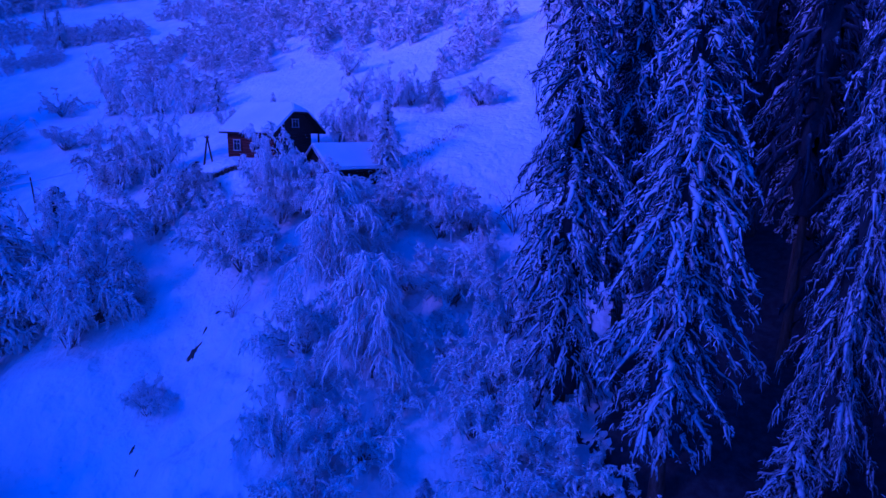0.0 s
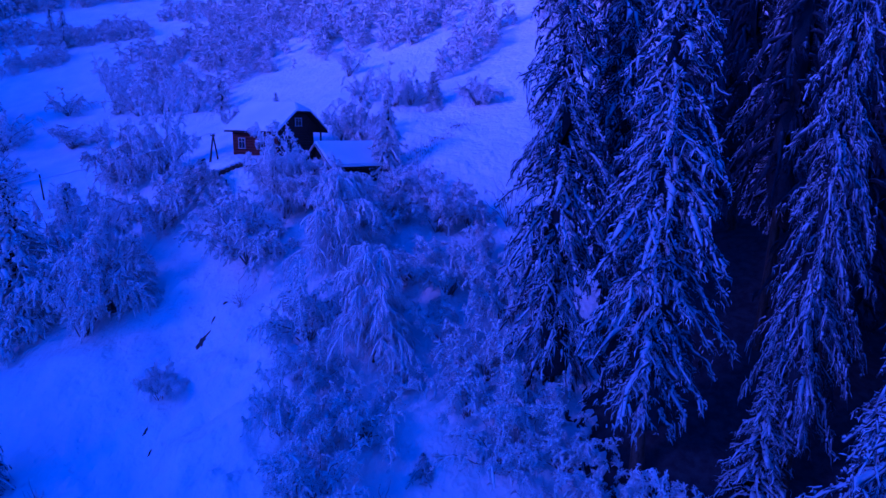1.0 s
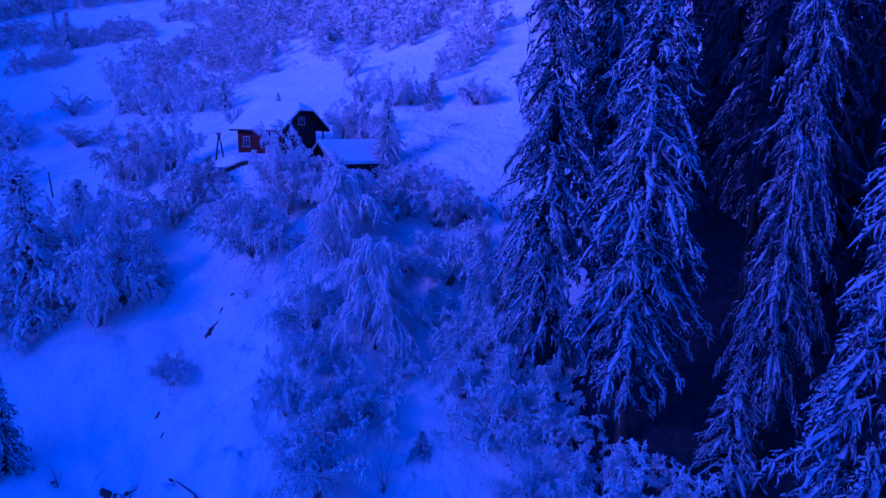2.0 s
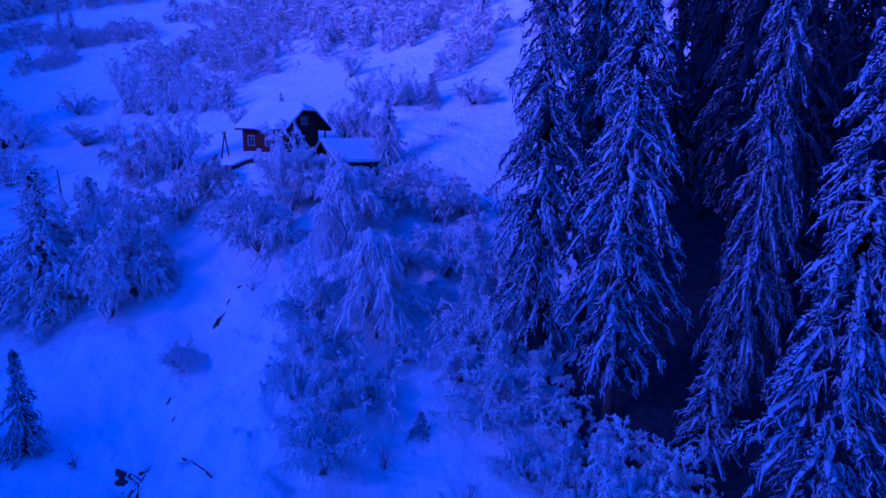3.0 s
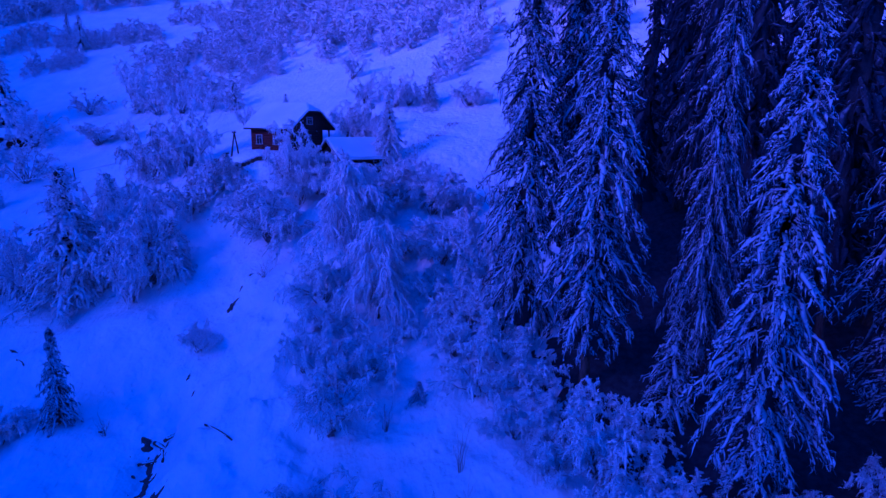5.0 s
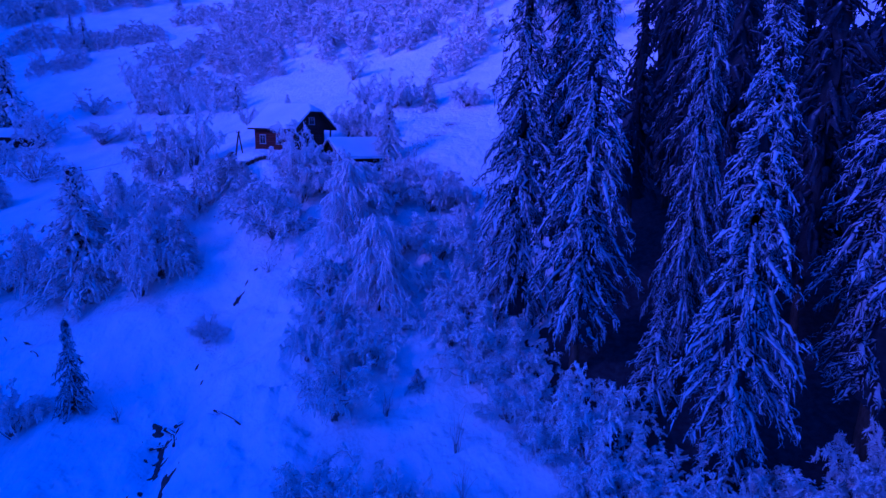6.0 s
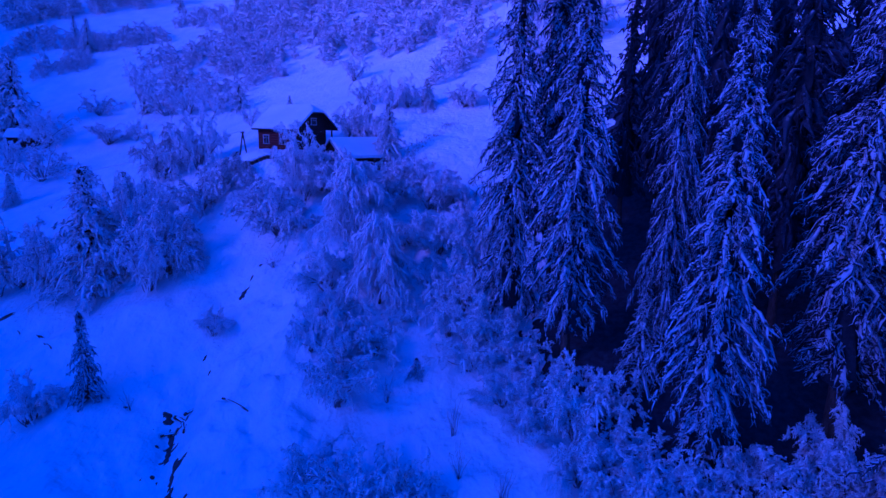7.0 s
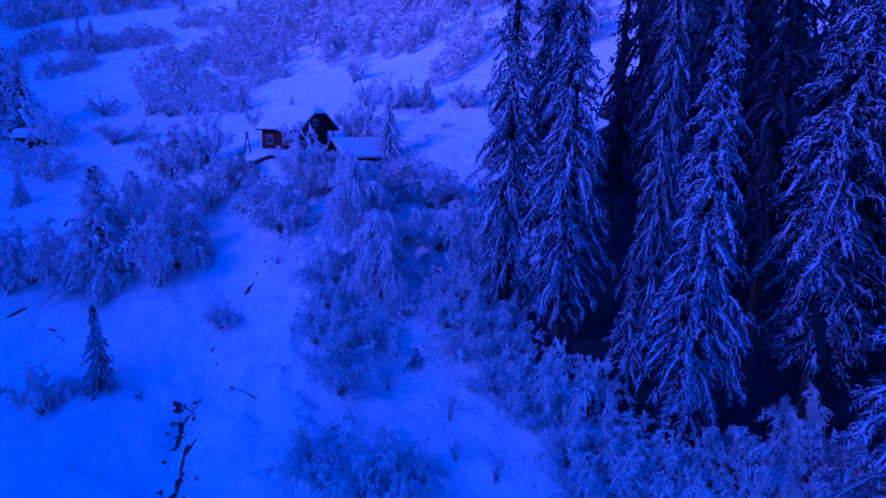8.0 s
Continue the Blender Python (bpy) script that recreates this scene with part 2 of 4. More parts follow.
GRID = 560


def sheet(x, y):
    """Height of the hillside's mesh itself, between its corners."""
    def cell(v, mid):
        f = (np.arcsinh((v - mid) / 16) / 4.6 + 1) / 2 * (GRID - 1)
        i = np.floor(f)
        a, b = (mid + 16 * np.sinh(4.6 * (k / (GRID - 1) * 2 - 1)) for k in (i, i + 1))
        return a, b, (v - a) / (b - a)
    x0, x1, u = cell(np.asarray(x, float), -6)
    y0, y1, w = cell(np.asarray(y, float), 25)
    return (ground(x0, y0) * (1 - u) + ground(x1, y0) * u) * (1 - w) + (ground(x0, y1) * (1 - u) + ground(x1, y1) * u) * w


def hillside():
    n = GRID
    u = np.linspace(-1, 1, n)
    x = -6 + 16 * np.sinh(4.6 * u)
    y = 25 + 16 * np.sinh(4.6 * u)
    X, Y = np.meshgrid(x, y)
    Z = ground(X, Y)
    V = np.stack([X, Y, Z], -1).reshape(-1, 3)
    i = np.arange(n * n).reshape(n, n)
    Q = np.stack([i[:-1, :-1], i[:-1, 1:], i[1:, 1:], i[1:, :-1]], -1).reshape(-1, 4)
    tagged(new("ground", make_mesh("ground", V, Q, [SNOW])), "steep hillside under deep uneven fresh snow", "ground", kind="structure")


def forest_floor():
    """Dark sheet under the spruces, its colour standing in for deep shade; its uneven rim dips under the snow."""
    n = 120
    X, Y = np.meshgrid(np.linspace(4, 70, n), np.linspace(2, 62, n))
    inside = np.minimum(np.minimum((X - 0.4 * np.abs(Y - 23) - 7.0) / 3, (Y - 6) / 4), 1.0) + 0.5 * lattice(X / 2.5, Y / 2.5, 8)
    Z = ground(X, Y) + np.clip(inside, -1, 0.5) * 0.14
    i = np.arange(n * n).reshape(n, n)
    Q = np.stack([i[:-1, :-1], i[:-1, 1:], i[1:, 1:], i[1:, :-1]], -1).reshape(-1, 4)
    tagged(new("forest_floor", make_mesh("forest_floor", np.stack([X, Y, Z], -1).reshape(-1, 3), Q, [FLOOR_SHADE])), "dark floor with little snow under dense spruces, deep shade put into its colour", "ground", kind="structure")


hillside()
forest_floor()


# ---- plants ----
def spruce_parts(seed, H, R, bare, whorls, twigs, fat, sides, k=5, blades=3, mat=None, core=0.34, taper=0.72, lumps=16, pad=1.0, foot=0.8):
    """Trunk and snow-laden crown of one spruce, H high and R wide at the foot of the crown."""
    g = np.random.default_rng(seed)
    n = whorls
    f = (np.arange(n) + g.uniform(0, 1, n)) / n
    z = bare + (H * 0.985 - bare) * f
    az = np.arange(n) * 2.399963 + g.normal(0, 0.35, n)
    L = R * np.clip(1 - z / H, 0, 1) ** taper * g.uniform(0.38, 1.2, n) * np.clip(foot + (z - bare) / (0.3 * H), 0, 1) + 0.12
    s = np.linspace(0, 1, k)
    lift, droop = g.uniform(0.0, 0.35, n), g.uniform(0.6, 1.35, n) * (0.75 + 0.35 * (1 - z / H))
    out = np.stack([np.cos(az), np.sin(az), 0 * az], -1)
    side = np.stack([-np.sin(az), np.cos(az), 0 * az], -1)
    sway = g.normal(0, 0.25, n)

    def along(i, q):
        return (out[i] * (L[i] * q)[..., None] + side[i] * (L[i] * sway[i] * q * q)[..., None]
                + np.array([0, 0, 1.0]) * (z[i] + L[i] * (lift[i] * q - droop[i] * q * q))[..., None])

    every = np.arange(n)
    P = np.stack([along(every, np.full(n, q)) for q in s], 1)
    P[:, 1:] += g.normal(0, 0.09, (n, k - 1, 3)) * fat * np.clip(L / 1.5, 0.3, 1)[:, None, None]
    rad = np.outer(np.clip(L, 0.3, 1.9) ** 0.7 * 0.055 * fat * pad, np.interp(s, [0, 0.4, 0.8, 1], [0.35, 0.9, 1.2, 0.5])) * g.uniform(0.2, 1.9, (n, k))
    crown = [tubes(P, rad, sides + 1, 0.6)]
    i = np.repeat(every, np.maximum(5, (twigs * np.clip(L / R, 0.15, 1) * 1.35).astype(int)))
    m = len(i)
    q = g.uniform(0.12, 1.0, m) ** 0.75
    start = along(i, q) + g.normal(0, 0.1, (m, 3))
    th = np.where(g.random(m) < 0.5, 1.0, -1.0) * g.uniform(0.3, 1.15, m)
    d = out[i] * np.cos(th)[:, None] + side[i] * np.sin(th)[:, None]
    l = (0.1 * L[i] * (1.15 - 0.6 * q) + 0.28 * np.clip(L[i] / 0.8, 0.4, 1)) * g.uniform(0.5, 1.4, m)
    c = np.linspace(0, 1, 3)
    hang = g.uniform(0.2, 1.1, m)
    Pt = start[:, None] + d[:, None] * (l[:, None] * (c - 0.4 * c * c))[..., None] + np.array([0, 0, -1.0]) * (l[:, None] * (0.25 * c + hang[:, None] * c * c))[..., None]
    Pt += g.normal(0, 0.03, Pt.shape)
    Rt = np.outer(g.uniform(0.025, 0.075, m) * fat * pad * np.clip(l / 0.45, 0.6, 1.3), [0.9, 1.0, 0.3]) * g.uniform(0.7, 1.3, (m, 3))
    crown.append(tubes(Pt, Rt, max(3, sides - 1), 0.85))
    long = np.repeat(np.arange(n), np.maximum(2, (lumps * np.clip(L / R, 0.12, 1)).astype(int)))
    crown.append(puffs(g, P[long], 1, 0.12, 0.066 * fat * pad * np.clip(L[long] / 0.9, 0.4, 1), 0.07 * fat, sides, 0.5, 1.1))
    crown.append(tufts(g, Pt, blades, 0.26 * fat ** 0.5, 0.042 * fat, 0.75, 0.35))
    # the dense heart of the crown: a dark core standing in for its inner shade
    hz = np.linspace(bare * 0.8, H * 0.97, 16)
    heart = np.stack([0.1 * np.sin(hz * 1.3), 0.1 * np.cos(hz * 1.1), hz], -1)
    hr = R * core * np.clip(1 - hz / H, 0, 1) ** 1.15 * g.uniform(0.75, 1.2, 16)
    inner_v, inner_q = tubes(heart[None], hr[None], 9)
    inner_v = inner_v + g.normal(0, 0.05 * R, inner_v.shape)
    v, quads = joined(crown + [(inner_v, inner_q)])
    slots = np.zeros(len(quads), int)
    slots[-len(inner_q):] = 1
    tz = np.linspace(-0.6, H, 9)
    trunk = np.stack([0.05 * np.sin(tz * 0.7), 0.05 * np.cos(tz * 0.5), tz], -1)
    tv, tq = tubes(trunk[None], (0.45 if H < 10 else 1.0) * np.interp(tz, [-0.6, 0.4, H], [0.034 * H ** 0.75, 0.024 * H ** 0.75, 0.015])[None], 10)
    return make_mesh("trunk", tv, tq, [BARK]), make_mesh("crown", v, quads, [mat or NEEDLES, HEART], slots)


def sprout(g, P, m, q0, length, spread, droop, k, lift=0.0):
    """Side shoots, m to each line of P: they leave along it and to all sides, and droop at their tips."""
    n, kk, _ = P.shape
    i = np.repeat(np.arange(n), m)
    q = g.uniform(q0, 1.0, len(i))
    f = q * (kk - 1)
    a = np.minimum(f.astype(int), kk - 2)
    w = (f - a)[:, None]
    start = P[i, a] * (1 - w) + P[i, a + 1] * w
    T = P[i, a + 1] - P[i, a]
    T /= np.linalg.norm(T, axis=1, keepdims=True) + 1e-9
    d = T + spread * g.normal(0, 1, T.shape) + np.array([0, 0, lift])
    d /= np.linalg.norm(d, axis=1, keepdims=True) + 1e-9
    l = length * g.uniform(0.5, 1.25, len(i))
    c = np.linspace(0, 1, k)
    return start[:, None] + d[:, None] * (l[:, None] * c)[..., None] - np.array([0, 0, 1.0]) * (l[:, None] * droop * c * c)[..., None]


def shrub_parts(seed, stems, boughs, twigs, lean, arch, thick, mat, tips, body=1.0):
    """A snow-laden shrub, 1 high and 1 wide: stems that arch out into a mound, boughs bent under their load like plumes, drooping twigs."""
    g = np.random.default_rng(seed)
    az = np.arange(stems) * 2.4 + g.normal(0, 0.4, stems)
    tilt = np.arccos(1 - g.permutation((np.arange(stems) + 0.5) / stems) * (1 - math.cos(lean)))
    L = g.uniform(0.65, 1.1, stems)
    c = np.linspace(0, 1, 6)
    h = np.stack([np.cos(az), np.sin(az)], -1) * (L * np.sin(tilt))[:, None]
    P = np.zeros((stems, 6, 3))
    P[..., :2] = 0.05 * g.normal(0, 1, (stems, 1, 2)) + h[:, None] * (c + arch * 0.3 * c * c)[None, :, None]
    P[..., 2] = (L * (0.25 + np.cos(tilt)))[:, None] * c - np.outer(L * arch * g.uniform(0.25, 0.6, stems), c ** 2.5) * 0.8 - 0.03
    P[:, 1:] += g.normal(0, 0.03, P[:, 1:].shape)
    B = sprout(g, P, boughs, 0.28, 0.2, 0.75, 0.4, 5, 0.15)
    T = sprout(g, B, twigs, 0.1, 0.075, 0.9, 0.3, 3, 0.08)
    load = g.uniform(0.3, 1.5, (len(B), 1)) * np.array([0.25, 0.8, 1.1, 0.95, 0.3]) * g.uniform(0.4, 1.6, (len(B), 5))
    pieces = [tubes(B, 0.0095 * thick * body * load + 0.002, 5, 0.7),
              tubes(T, np.outer(g.uniform(0.4, 1.6, len(T)) * 0.0088 * thick, [0.8, 1.0, 0.35]) * g.uniform(0.7, 1.3, (len(T), 3)), 3, 0.8),
              puffs(g, B, 4, 0.2, 0.0125 * thick * body, 0.022, 4, 0.2, 0.8),
              tufts(g, T, tips, 0.05, 0.005 * thick, 0.7, 0.2)]
    v, q = joined(pieces)
    sv, sq = tubes(P, np.outer(np.full(stems, 0.009), [1.3, 1.1, 0.9, 0.7, 0.5, 0.3]), 5)
    top = np.percentile(v[:, 2], 97)
    wide = np.percentile(np.abs(v[:, :2]), 96) * 2
    for a in (v, sv):
        a[:, 2] /= top
        a[:, :2] /= wide
    return make_mesh("trunk", sv, sq, [STEMS]), make_mesh("crown", v, q, [mat])


def weeping_parts(seed, limbs, boughs, twigs, tips, thick):
    """A birch, 1 high, bowed by hoar frost: its limbs bend over and hang down in white cascades."""
    g = np.random.default_rng(seed)
    tz = np.linspace(-0.05, 0.94, 9)
    trunk = np.stack([0.02 * np.sin(tz * 5), 0.015 * np.sin(tz * 4 + 1), tz], -1)[None]
    az = np.arange(limbs) * 2.4 + g.normal(0, 0.5, limbs)
    z = np.linspace(0.14, 0.93, limbs) ** 0.9
    L = (0.4 * (1.04 - z) ** 0.55 + 0.05) * g.uniform(0.45, 1.15, limbs)
    c = np.linspace(0, 1, 7)
    P = np.zeros((limbs, 7, 3))
    P[..., 0], P[..., 1] = np.outer(L * np.cos(az), c ** 0.8), np.outer(L * np.sin(az), c ** 0.8)
    P[..., 2] = z[:, None] + np.outer(L, 0.8 * c) - np.outer(L * g.uniform(0.6, 1.3, limbs), c ** 2.2)
    P[:, 1:, :2] += g.normal(0, 0.012, (limbs, 6, 2))
    P[..., 2] = np.maximum(P[..., 2], 0.04)
    B = sprout(g, P, boughs, 0.1, 0.12, 0.7, 0.75, 6, 0.1)
    T = sprout(g, B, twigs, 0.1, 0.042, 0.85, 0.9, 3, -0.15)
    load = g.uniform(0.35, 1.5, (len(B), 1)) * np.array([0.3, 0.8, 1.0, 1.1, 0.8, 0.25]) * g.uniform(0.6, 1.4, (len(B), 6))
    v, q = joined([tubes(P, np.outer(np.full(limbs, 0.0034), [1, 1, 0.9, 0.8, 0.7, 0.6, 0.4]), 5),
                   tubes(B, 0.0042 * thick * load + 0.001, 5, 0.75),
                   tubes(T, np.outer(g.uniform(0.5, 1.5, len(T)) * 0.0038 * thick, [0.8, 1, 0.35]), 3),
                   tufts(g, T, tips, 0.035, 0.0034 * thick, 0.55, 0.6)])
    tv, tq = tubes(trunk, np.linspace(0.016, 0.003, 9)[None], 8)
    return make_mesh("trunk", tv, tq, [BARK]), make_mesh("crown", v, q, [FROST])


def plant(name, meshes, x, y, height, width, turn, label, category, group, lean=0.0, sink=0.0):
    """One plant on the slope: its parts share their meshes with the others of its kind."""
    base = new(name)
    base.matrix_basis = pose(x, y, up(x, y) - sink, lean, 0, turn) @ Matrix.Diagonal((width, width, height, 1))
    for me in meshes:
        p = new(me.name.split(".")[0], me)
        p.parent = base
    return tagged(base, label, category, group)


TALL = [spruce_parts(s, 25.0, 3.6, b, 270, 22, 1.0, 4, 7, 5, m, 0.24, 0.72, 40, p, 0.35) for s, b, m, p in ((11, 1.2, None, 0.95), (12, 3.2, None, 1.05), (13, 2.4, None, 1.1), (18, 4.0, WOOD_SHADE, 1.0))]
# deep trees: dark needles with hardly any snow paint the wood's inner shade
DEEP = [spruce_parts(s, 25.0, 3.6, b, 130, 8, 1.6, 3, 4, 3, DEEP_SHADE, 0.3, 0.72, 8) for s, b in ((14, 5.5), (15, 4.5), (16, 6.0), (17, 8.5))]
YOUNG = [spruce_parts(s, 8.0, 2.0, 0.15, 190, 12, 1.0, 4, 4, 4, SNOWY, 0.05, 0.9, 10) for s in (21, 22, 23, 24)]
SHADED = spruce_parts(29, 8.0, 2.0, 0.15, 130, 9, 0.9, 4, 4, 4, NEEDLES, 0.14, 1.0, 9, 1.3)
DISTANT = [spruce_parts(s, 8.0, 2.0, 0.15, 100, 8, 1.4, 3, 3, 3, SNOWY, 0.06, 0.9, 5) for s in (25, 26, 27, 28)]
WOOD = ["tall spruce with drooping branches laden with snow", "tall dense spruce with snow along its hanging branches"]

# the tall spruces of the dark wood, nearest first
NEAR_WOOD = [
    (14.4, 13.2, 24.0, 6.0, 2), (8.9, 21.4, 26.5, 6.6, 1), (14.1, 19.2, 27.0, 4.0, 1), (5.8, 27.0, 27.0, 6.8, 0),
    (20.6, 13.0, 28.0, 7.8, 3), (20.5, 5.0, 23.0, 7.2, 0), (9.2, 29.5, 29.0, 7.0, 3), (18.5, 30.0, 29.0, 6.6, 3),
]
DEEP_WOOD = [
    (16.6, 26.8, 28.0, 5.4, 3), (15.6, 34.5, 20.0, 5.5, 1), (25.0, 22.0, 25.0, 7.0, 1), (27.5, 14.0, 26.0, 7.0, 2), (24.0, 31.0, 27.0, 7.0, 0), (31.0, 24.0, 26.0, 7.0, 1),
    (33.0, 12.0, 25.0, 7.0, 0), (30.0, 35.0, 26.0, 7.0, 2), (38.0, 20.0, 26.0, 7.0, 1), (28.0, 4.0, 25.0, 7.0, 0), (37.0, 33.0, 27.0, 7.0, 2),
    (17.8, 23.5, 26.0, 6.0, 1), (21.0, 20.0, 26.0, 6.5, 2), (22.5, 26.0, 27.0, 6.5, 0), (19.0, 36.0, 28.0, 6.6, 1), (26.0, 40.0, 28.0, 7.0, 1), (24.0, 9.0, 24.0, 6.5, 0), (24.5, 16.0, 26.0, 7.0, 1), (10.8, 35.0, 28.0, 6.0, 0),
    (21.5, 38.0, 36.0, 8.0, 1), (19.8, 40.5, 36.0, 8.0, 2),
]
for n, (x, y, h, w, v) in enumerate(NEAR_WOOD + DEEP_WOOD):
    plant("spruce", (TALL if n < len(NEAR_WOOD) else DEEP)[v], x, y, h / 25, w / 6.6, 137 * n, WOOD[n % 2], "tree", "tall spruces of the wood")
plant("young_spruce", SHADED, 13.0, 19.2, 6.2 / 8, 3.2 / 3.4, 40, "young spruce bowed with snow under tall ones", "tree", "young spruces")

plant("seedling_spruce", SHADED, -0.8, 23.6, 1.4 / 8, 1.2 / 3.0, 70, "knee-high spruce seedling poking out of the snow", "tree", "young spruces")
SLOPE_SPRUCES = [
    (-34.3, 42.4, 12.1, 6.5, 0), (-24.8, 43.0, 4.3, 3.0, 1), (-27.1, 28.4, 7.4, 2.4, 2), (-36.0, 52.2, 6.9, 4.1, 1),
    (-79.5, 96.4, 14.3, 7.6, 0), (-83.6, 97.1, 19.1, 7.6, 2), (-60.9, 67.8, 4.5, 2.3, 1), (-35.4, 90.4, 4.5, 2.6, 1),
    (-25.0, 84.0, 1.8, 1.0, 2), (-5.6, 52.8, 6.7, 3.1, 0), (-1.8, 67.4, 3.7, 2.4, 1), (5.6, 94.1, 6.1, 3.1, 0),
    (-97.7, 146.5, 6.9, 2.7, 2), (-91.1, 140.8, 8.5, 3.5, 0), (-85.6, 147.9, 3.5, 1.5, 1), (-37.6, 133.8, 6.3, 2.5, 2),
    (-56.2, 98.9, 4.2, 2.4, 1), (-22.9, 52.2, 3.6, 2.9, 3), (-24.2, 52.8, 3.0, 2.9, 1), (-21.6, 51.8, 2.6, 2.5, 2), (-79.3, 169.8, 3.9, 2.4, 0),
]
for n, (x, y, h, w, v) in enumerate(SLOPE_SPRUCES):
    plant("spruce", SHADED if n == 2 else (YOUNG if y < 80 else DISTANT)[v], x, y, h / 8, w / (2.9 if n == 2 else 2.6), 71 * n, "small spruce dusted with snow on the open slope", "tree", "spruces on the slope")

THICKET = [shrub_parts(31, 19, 23, 8, 1.25, 0.75, 1.35, LADEN, 2), shrub_parts(32, 19, 23, 8, 1.1, 0.7, 1.25, LADEN, 2), shrub_parts(33, 19, 23, 8, 1.35, 0.85, 1.4, LADEN, 2)]
MIDDLE = [shrub_parts(41, 20, 19, 9, 0.95, 0.6, 1.2, FROST, 2), shrub_parts(42, 20, 19, 9, 1.3, 0.7, 1.4, HEAVY_FROST, 2), shrub_parts(43, 20, 19, 9, 1.1, 0.7, 1.25, FROST, 2), shrub_parts(44, 14, 6, 5, 1.15, 0.75, 0.5, FROST, 4, 0.5)]
LIGHT = [shrub_parts(46, 15, 15, 7, 0.95, 0.6, 1.35, FROST, 2), shrub_parts(47, 15, 15, 7, 1.3, 0.7, 1.6, HEAVY_FROST, 2), shrub_parts(48, 15, 15, 7, 1.1, 0.7, 1.4, FROST, 2), MIDDLE[3]]
SNAG = shrub_parts(49, 9, 6, 4, 0.45, 0.35, 0.4, HEAVY_FROST, 4, 0.4)
BIRCH = weeping_parts(51, 60, 16, 11, 2, 1.2)
BIRCH_B = weeping_parts(52, 54, 15, 10, 2, 1.2)

WOOD_EDGE = [
    (5.8, 22.2, 3.5, 4.6, 0), (7.4, 19.5, 3.1, 4.6, 1), (4.9, 20.1, 2.9, 3.6, 2), (8.4, 16.8, 4.1, 4.7, 0),
    (6.2, 16.8, 3.1, 4.0, 1), (10.6, 17.8, 2.4, 3.7, 2), (10.2, 14.1, 3.8, 4.4, 1), (8.4, 13.6, 3.0, 3.7, 2),
    (12.0, 12.8, 3.8, 4.5, 0), (10.3, 11.3, 2.9, 4.3, 1), (13.9, 11.2, 3.5, 4.0, 2), (12.5, 10.3, 2.5, 4.2, 0),
    (16.0, 11.9, 2.9, 3.5, 1), (16.0, 9.7, 2.9, 4.1, 2), (18.3, 10.4, 3.4, 4.2, 0),
]
WOOD_EDGE_LOW = [
    (20.0, 10.8, 3.6, 3.9, 1), (19.1, 8.5, 3.3, 4.2, 2), (21.3, 9.0, 2.9, 3.7, 0), (14.1, 9.6, 2.2, 3.9, 0),
    (17.5, 8.6, 2.2, 4.1, 1), (9.0, 11.2, 2.0, 3.3, 2), (-6.5, 16.0, 4.0, 4.7, 1), (-3.0, 14.5, 5.4, 6.0, 0),
    (-0.6, 14.1, 3.9, 3.8, 2),
]
MIDDLE_THICKET = [
    (-2.4, 37.4, 3.7, 6.1, 0), (0.4, 35.2, 3.8, 5.9, 1), (2.1, 37.0, 3.9, 4.5, 2), (3.7, 32.8, 4.1, 4.6, 0),
    (-0.1, 31.5, 3.7, 5.0, 1), (2.4, 28.7, 4.5, 5.2, 2), (-6.0, 22.4, 5.4, 5.9, 1), (-8.8, 26.8, 4.2, 3.3, 2),
    (-7.6, 30.1, 4.5, 4.0, 0), (-9.0, 34.1, 5.7, 5.3, 2), (4.3, 24.9, 4.4, 5.3, 1), (2.8, 23.3, 3.2, 4.1, 2),
    (-4.6, 35.2, 3.7, 5.1, 1), (1.4, 26.4, 3.1, 3.5, 0),
    (-4.2, 26.4, 3.9, 4.4, 0), (-6.7, 25.6, 3.8, 4.2, 1), (-2.3, 28.6, 3.4, 3.2, 2),
]
for n, (x, y, h, w, v) in enumerate(WOOD_EDGE + WOOD_EDGE_LOW + MIDDLE_THICKET):
    plant("shrub", THICKET[v], x, y, h * (0.65, 0.85, 0.75, 0.95)[n % 4], w * (0.95, 0.85, 1.05)[n % 3], 83 * n, "bare shrub arched over under heavy snow", "shrub", "snowed thicket")

HOUSE_SHRUBS = [
    (-15.5, 50.4, 6.6, 5.5, 0), (-15.7, 43.0, 5.3, 6.8, 1), (-18.9, 47.9, 3.5, 4.7, 2), (-14.2, 48.4, 3.5, 4.1, 0),
    (-4.7, 44.9, 3.8, 5.1, 1), (-3.0, 46.6, 3.3, 4.3, 2), (-0.4, 42.5, 4.0, 5.5, 0), (1.8, 42.9, 3.0, 3.8, 1),
    (-6.7, 41.6, 4.4, 5.4, 2), (-11.7, 63.1, 3.9, 4.7, 0), (-9.6, 61.1, 3.9, 4.1, 1), (-7.4, 59.3, 2.2, 3.2, 2),
    (-29.1, 76.6, 3.3, 3.0, 1), (-12.7, 49.8, 3.8, 4.3, 2), (-11.6, 49.4, 4.5, 4.2, 0), (-9.9, 47.4, 4.5, 4.4, 2), (-7.0, 48.2, 2.4, 3.6, 2), (-2.0, 48.4, 1.8, 3.8, 2),
]
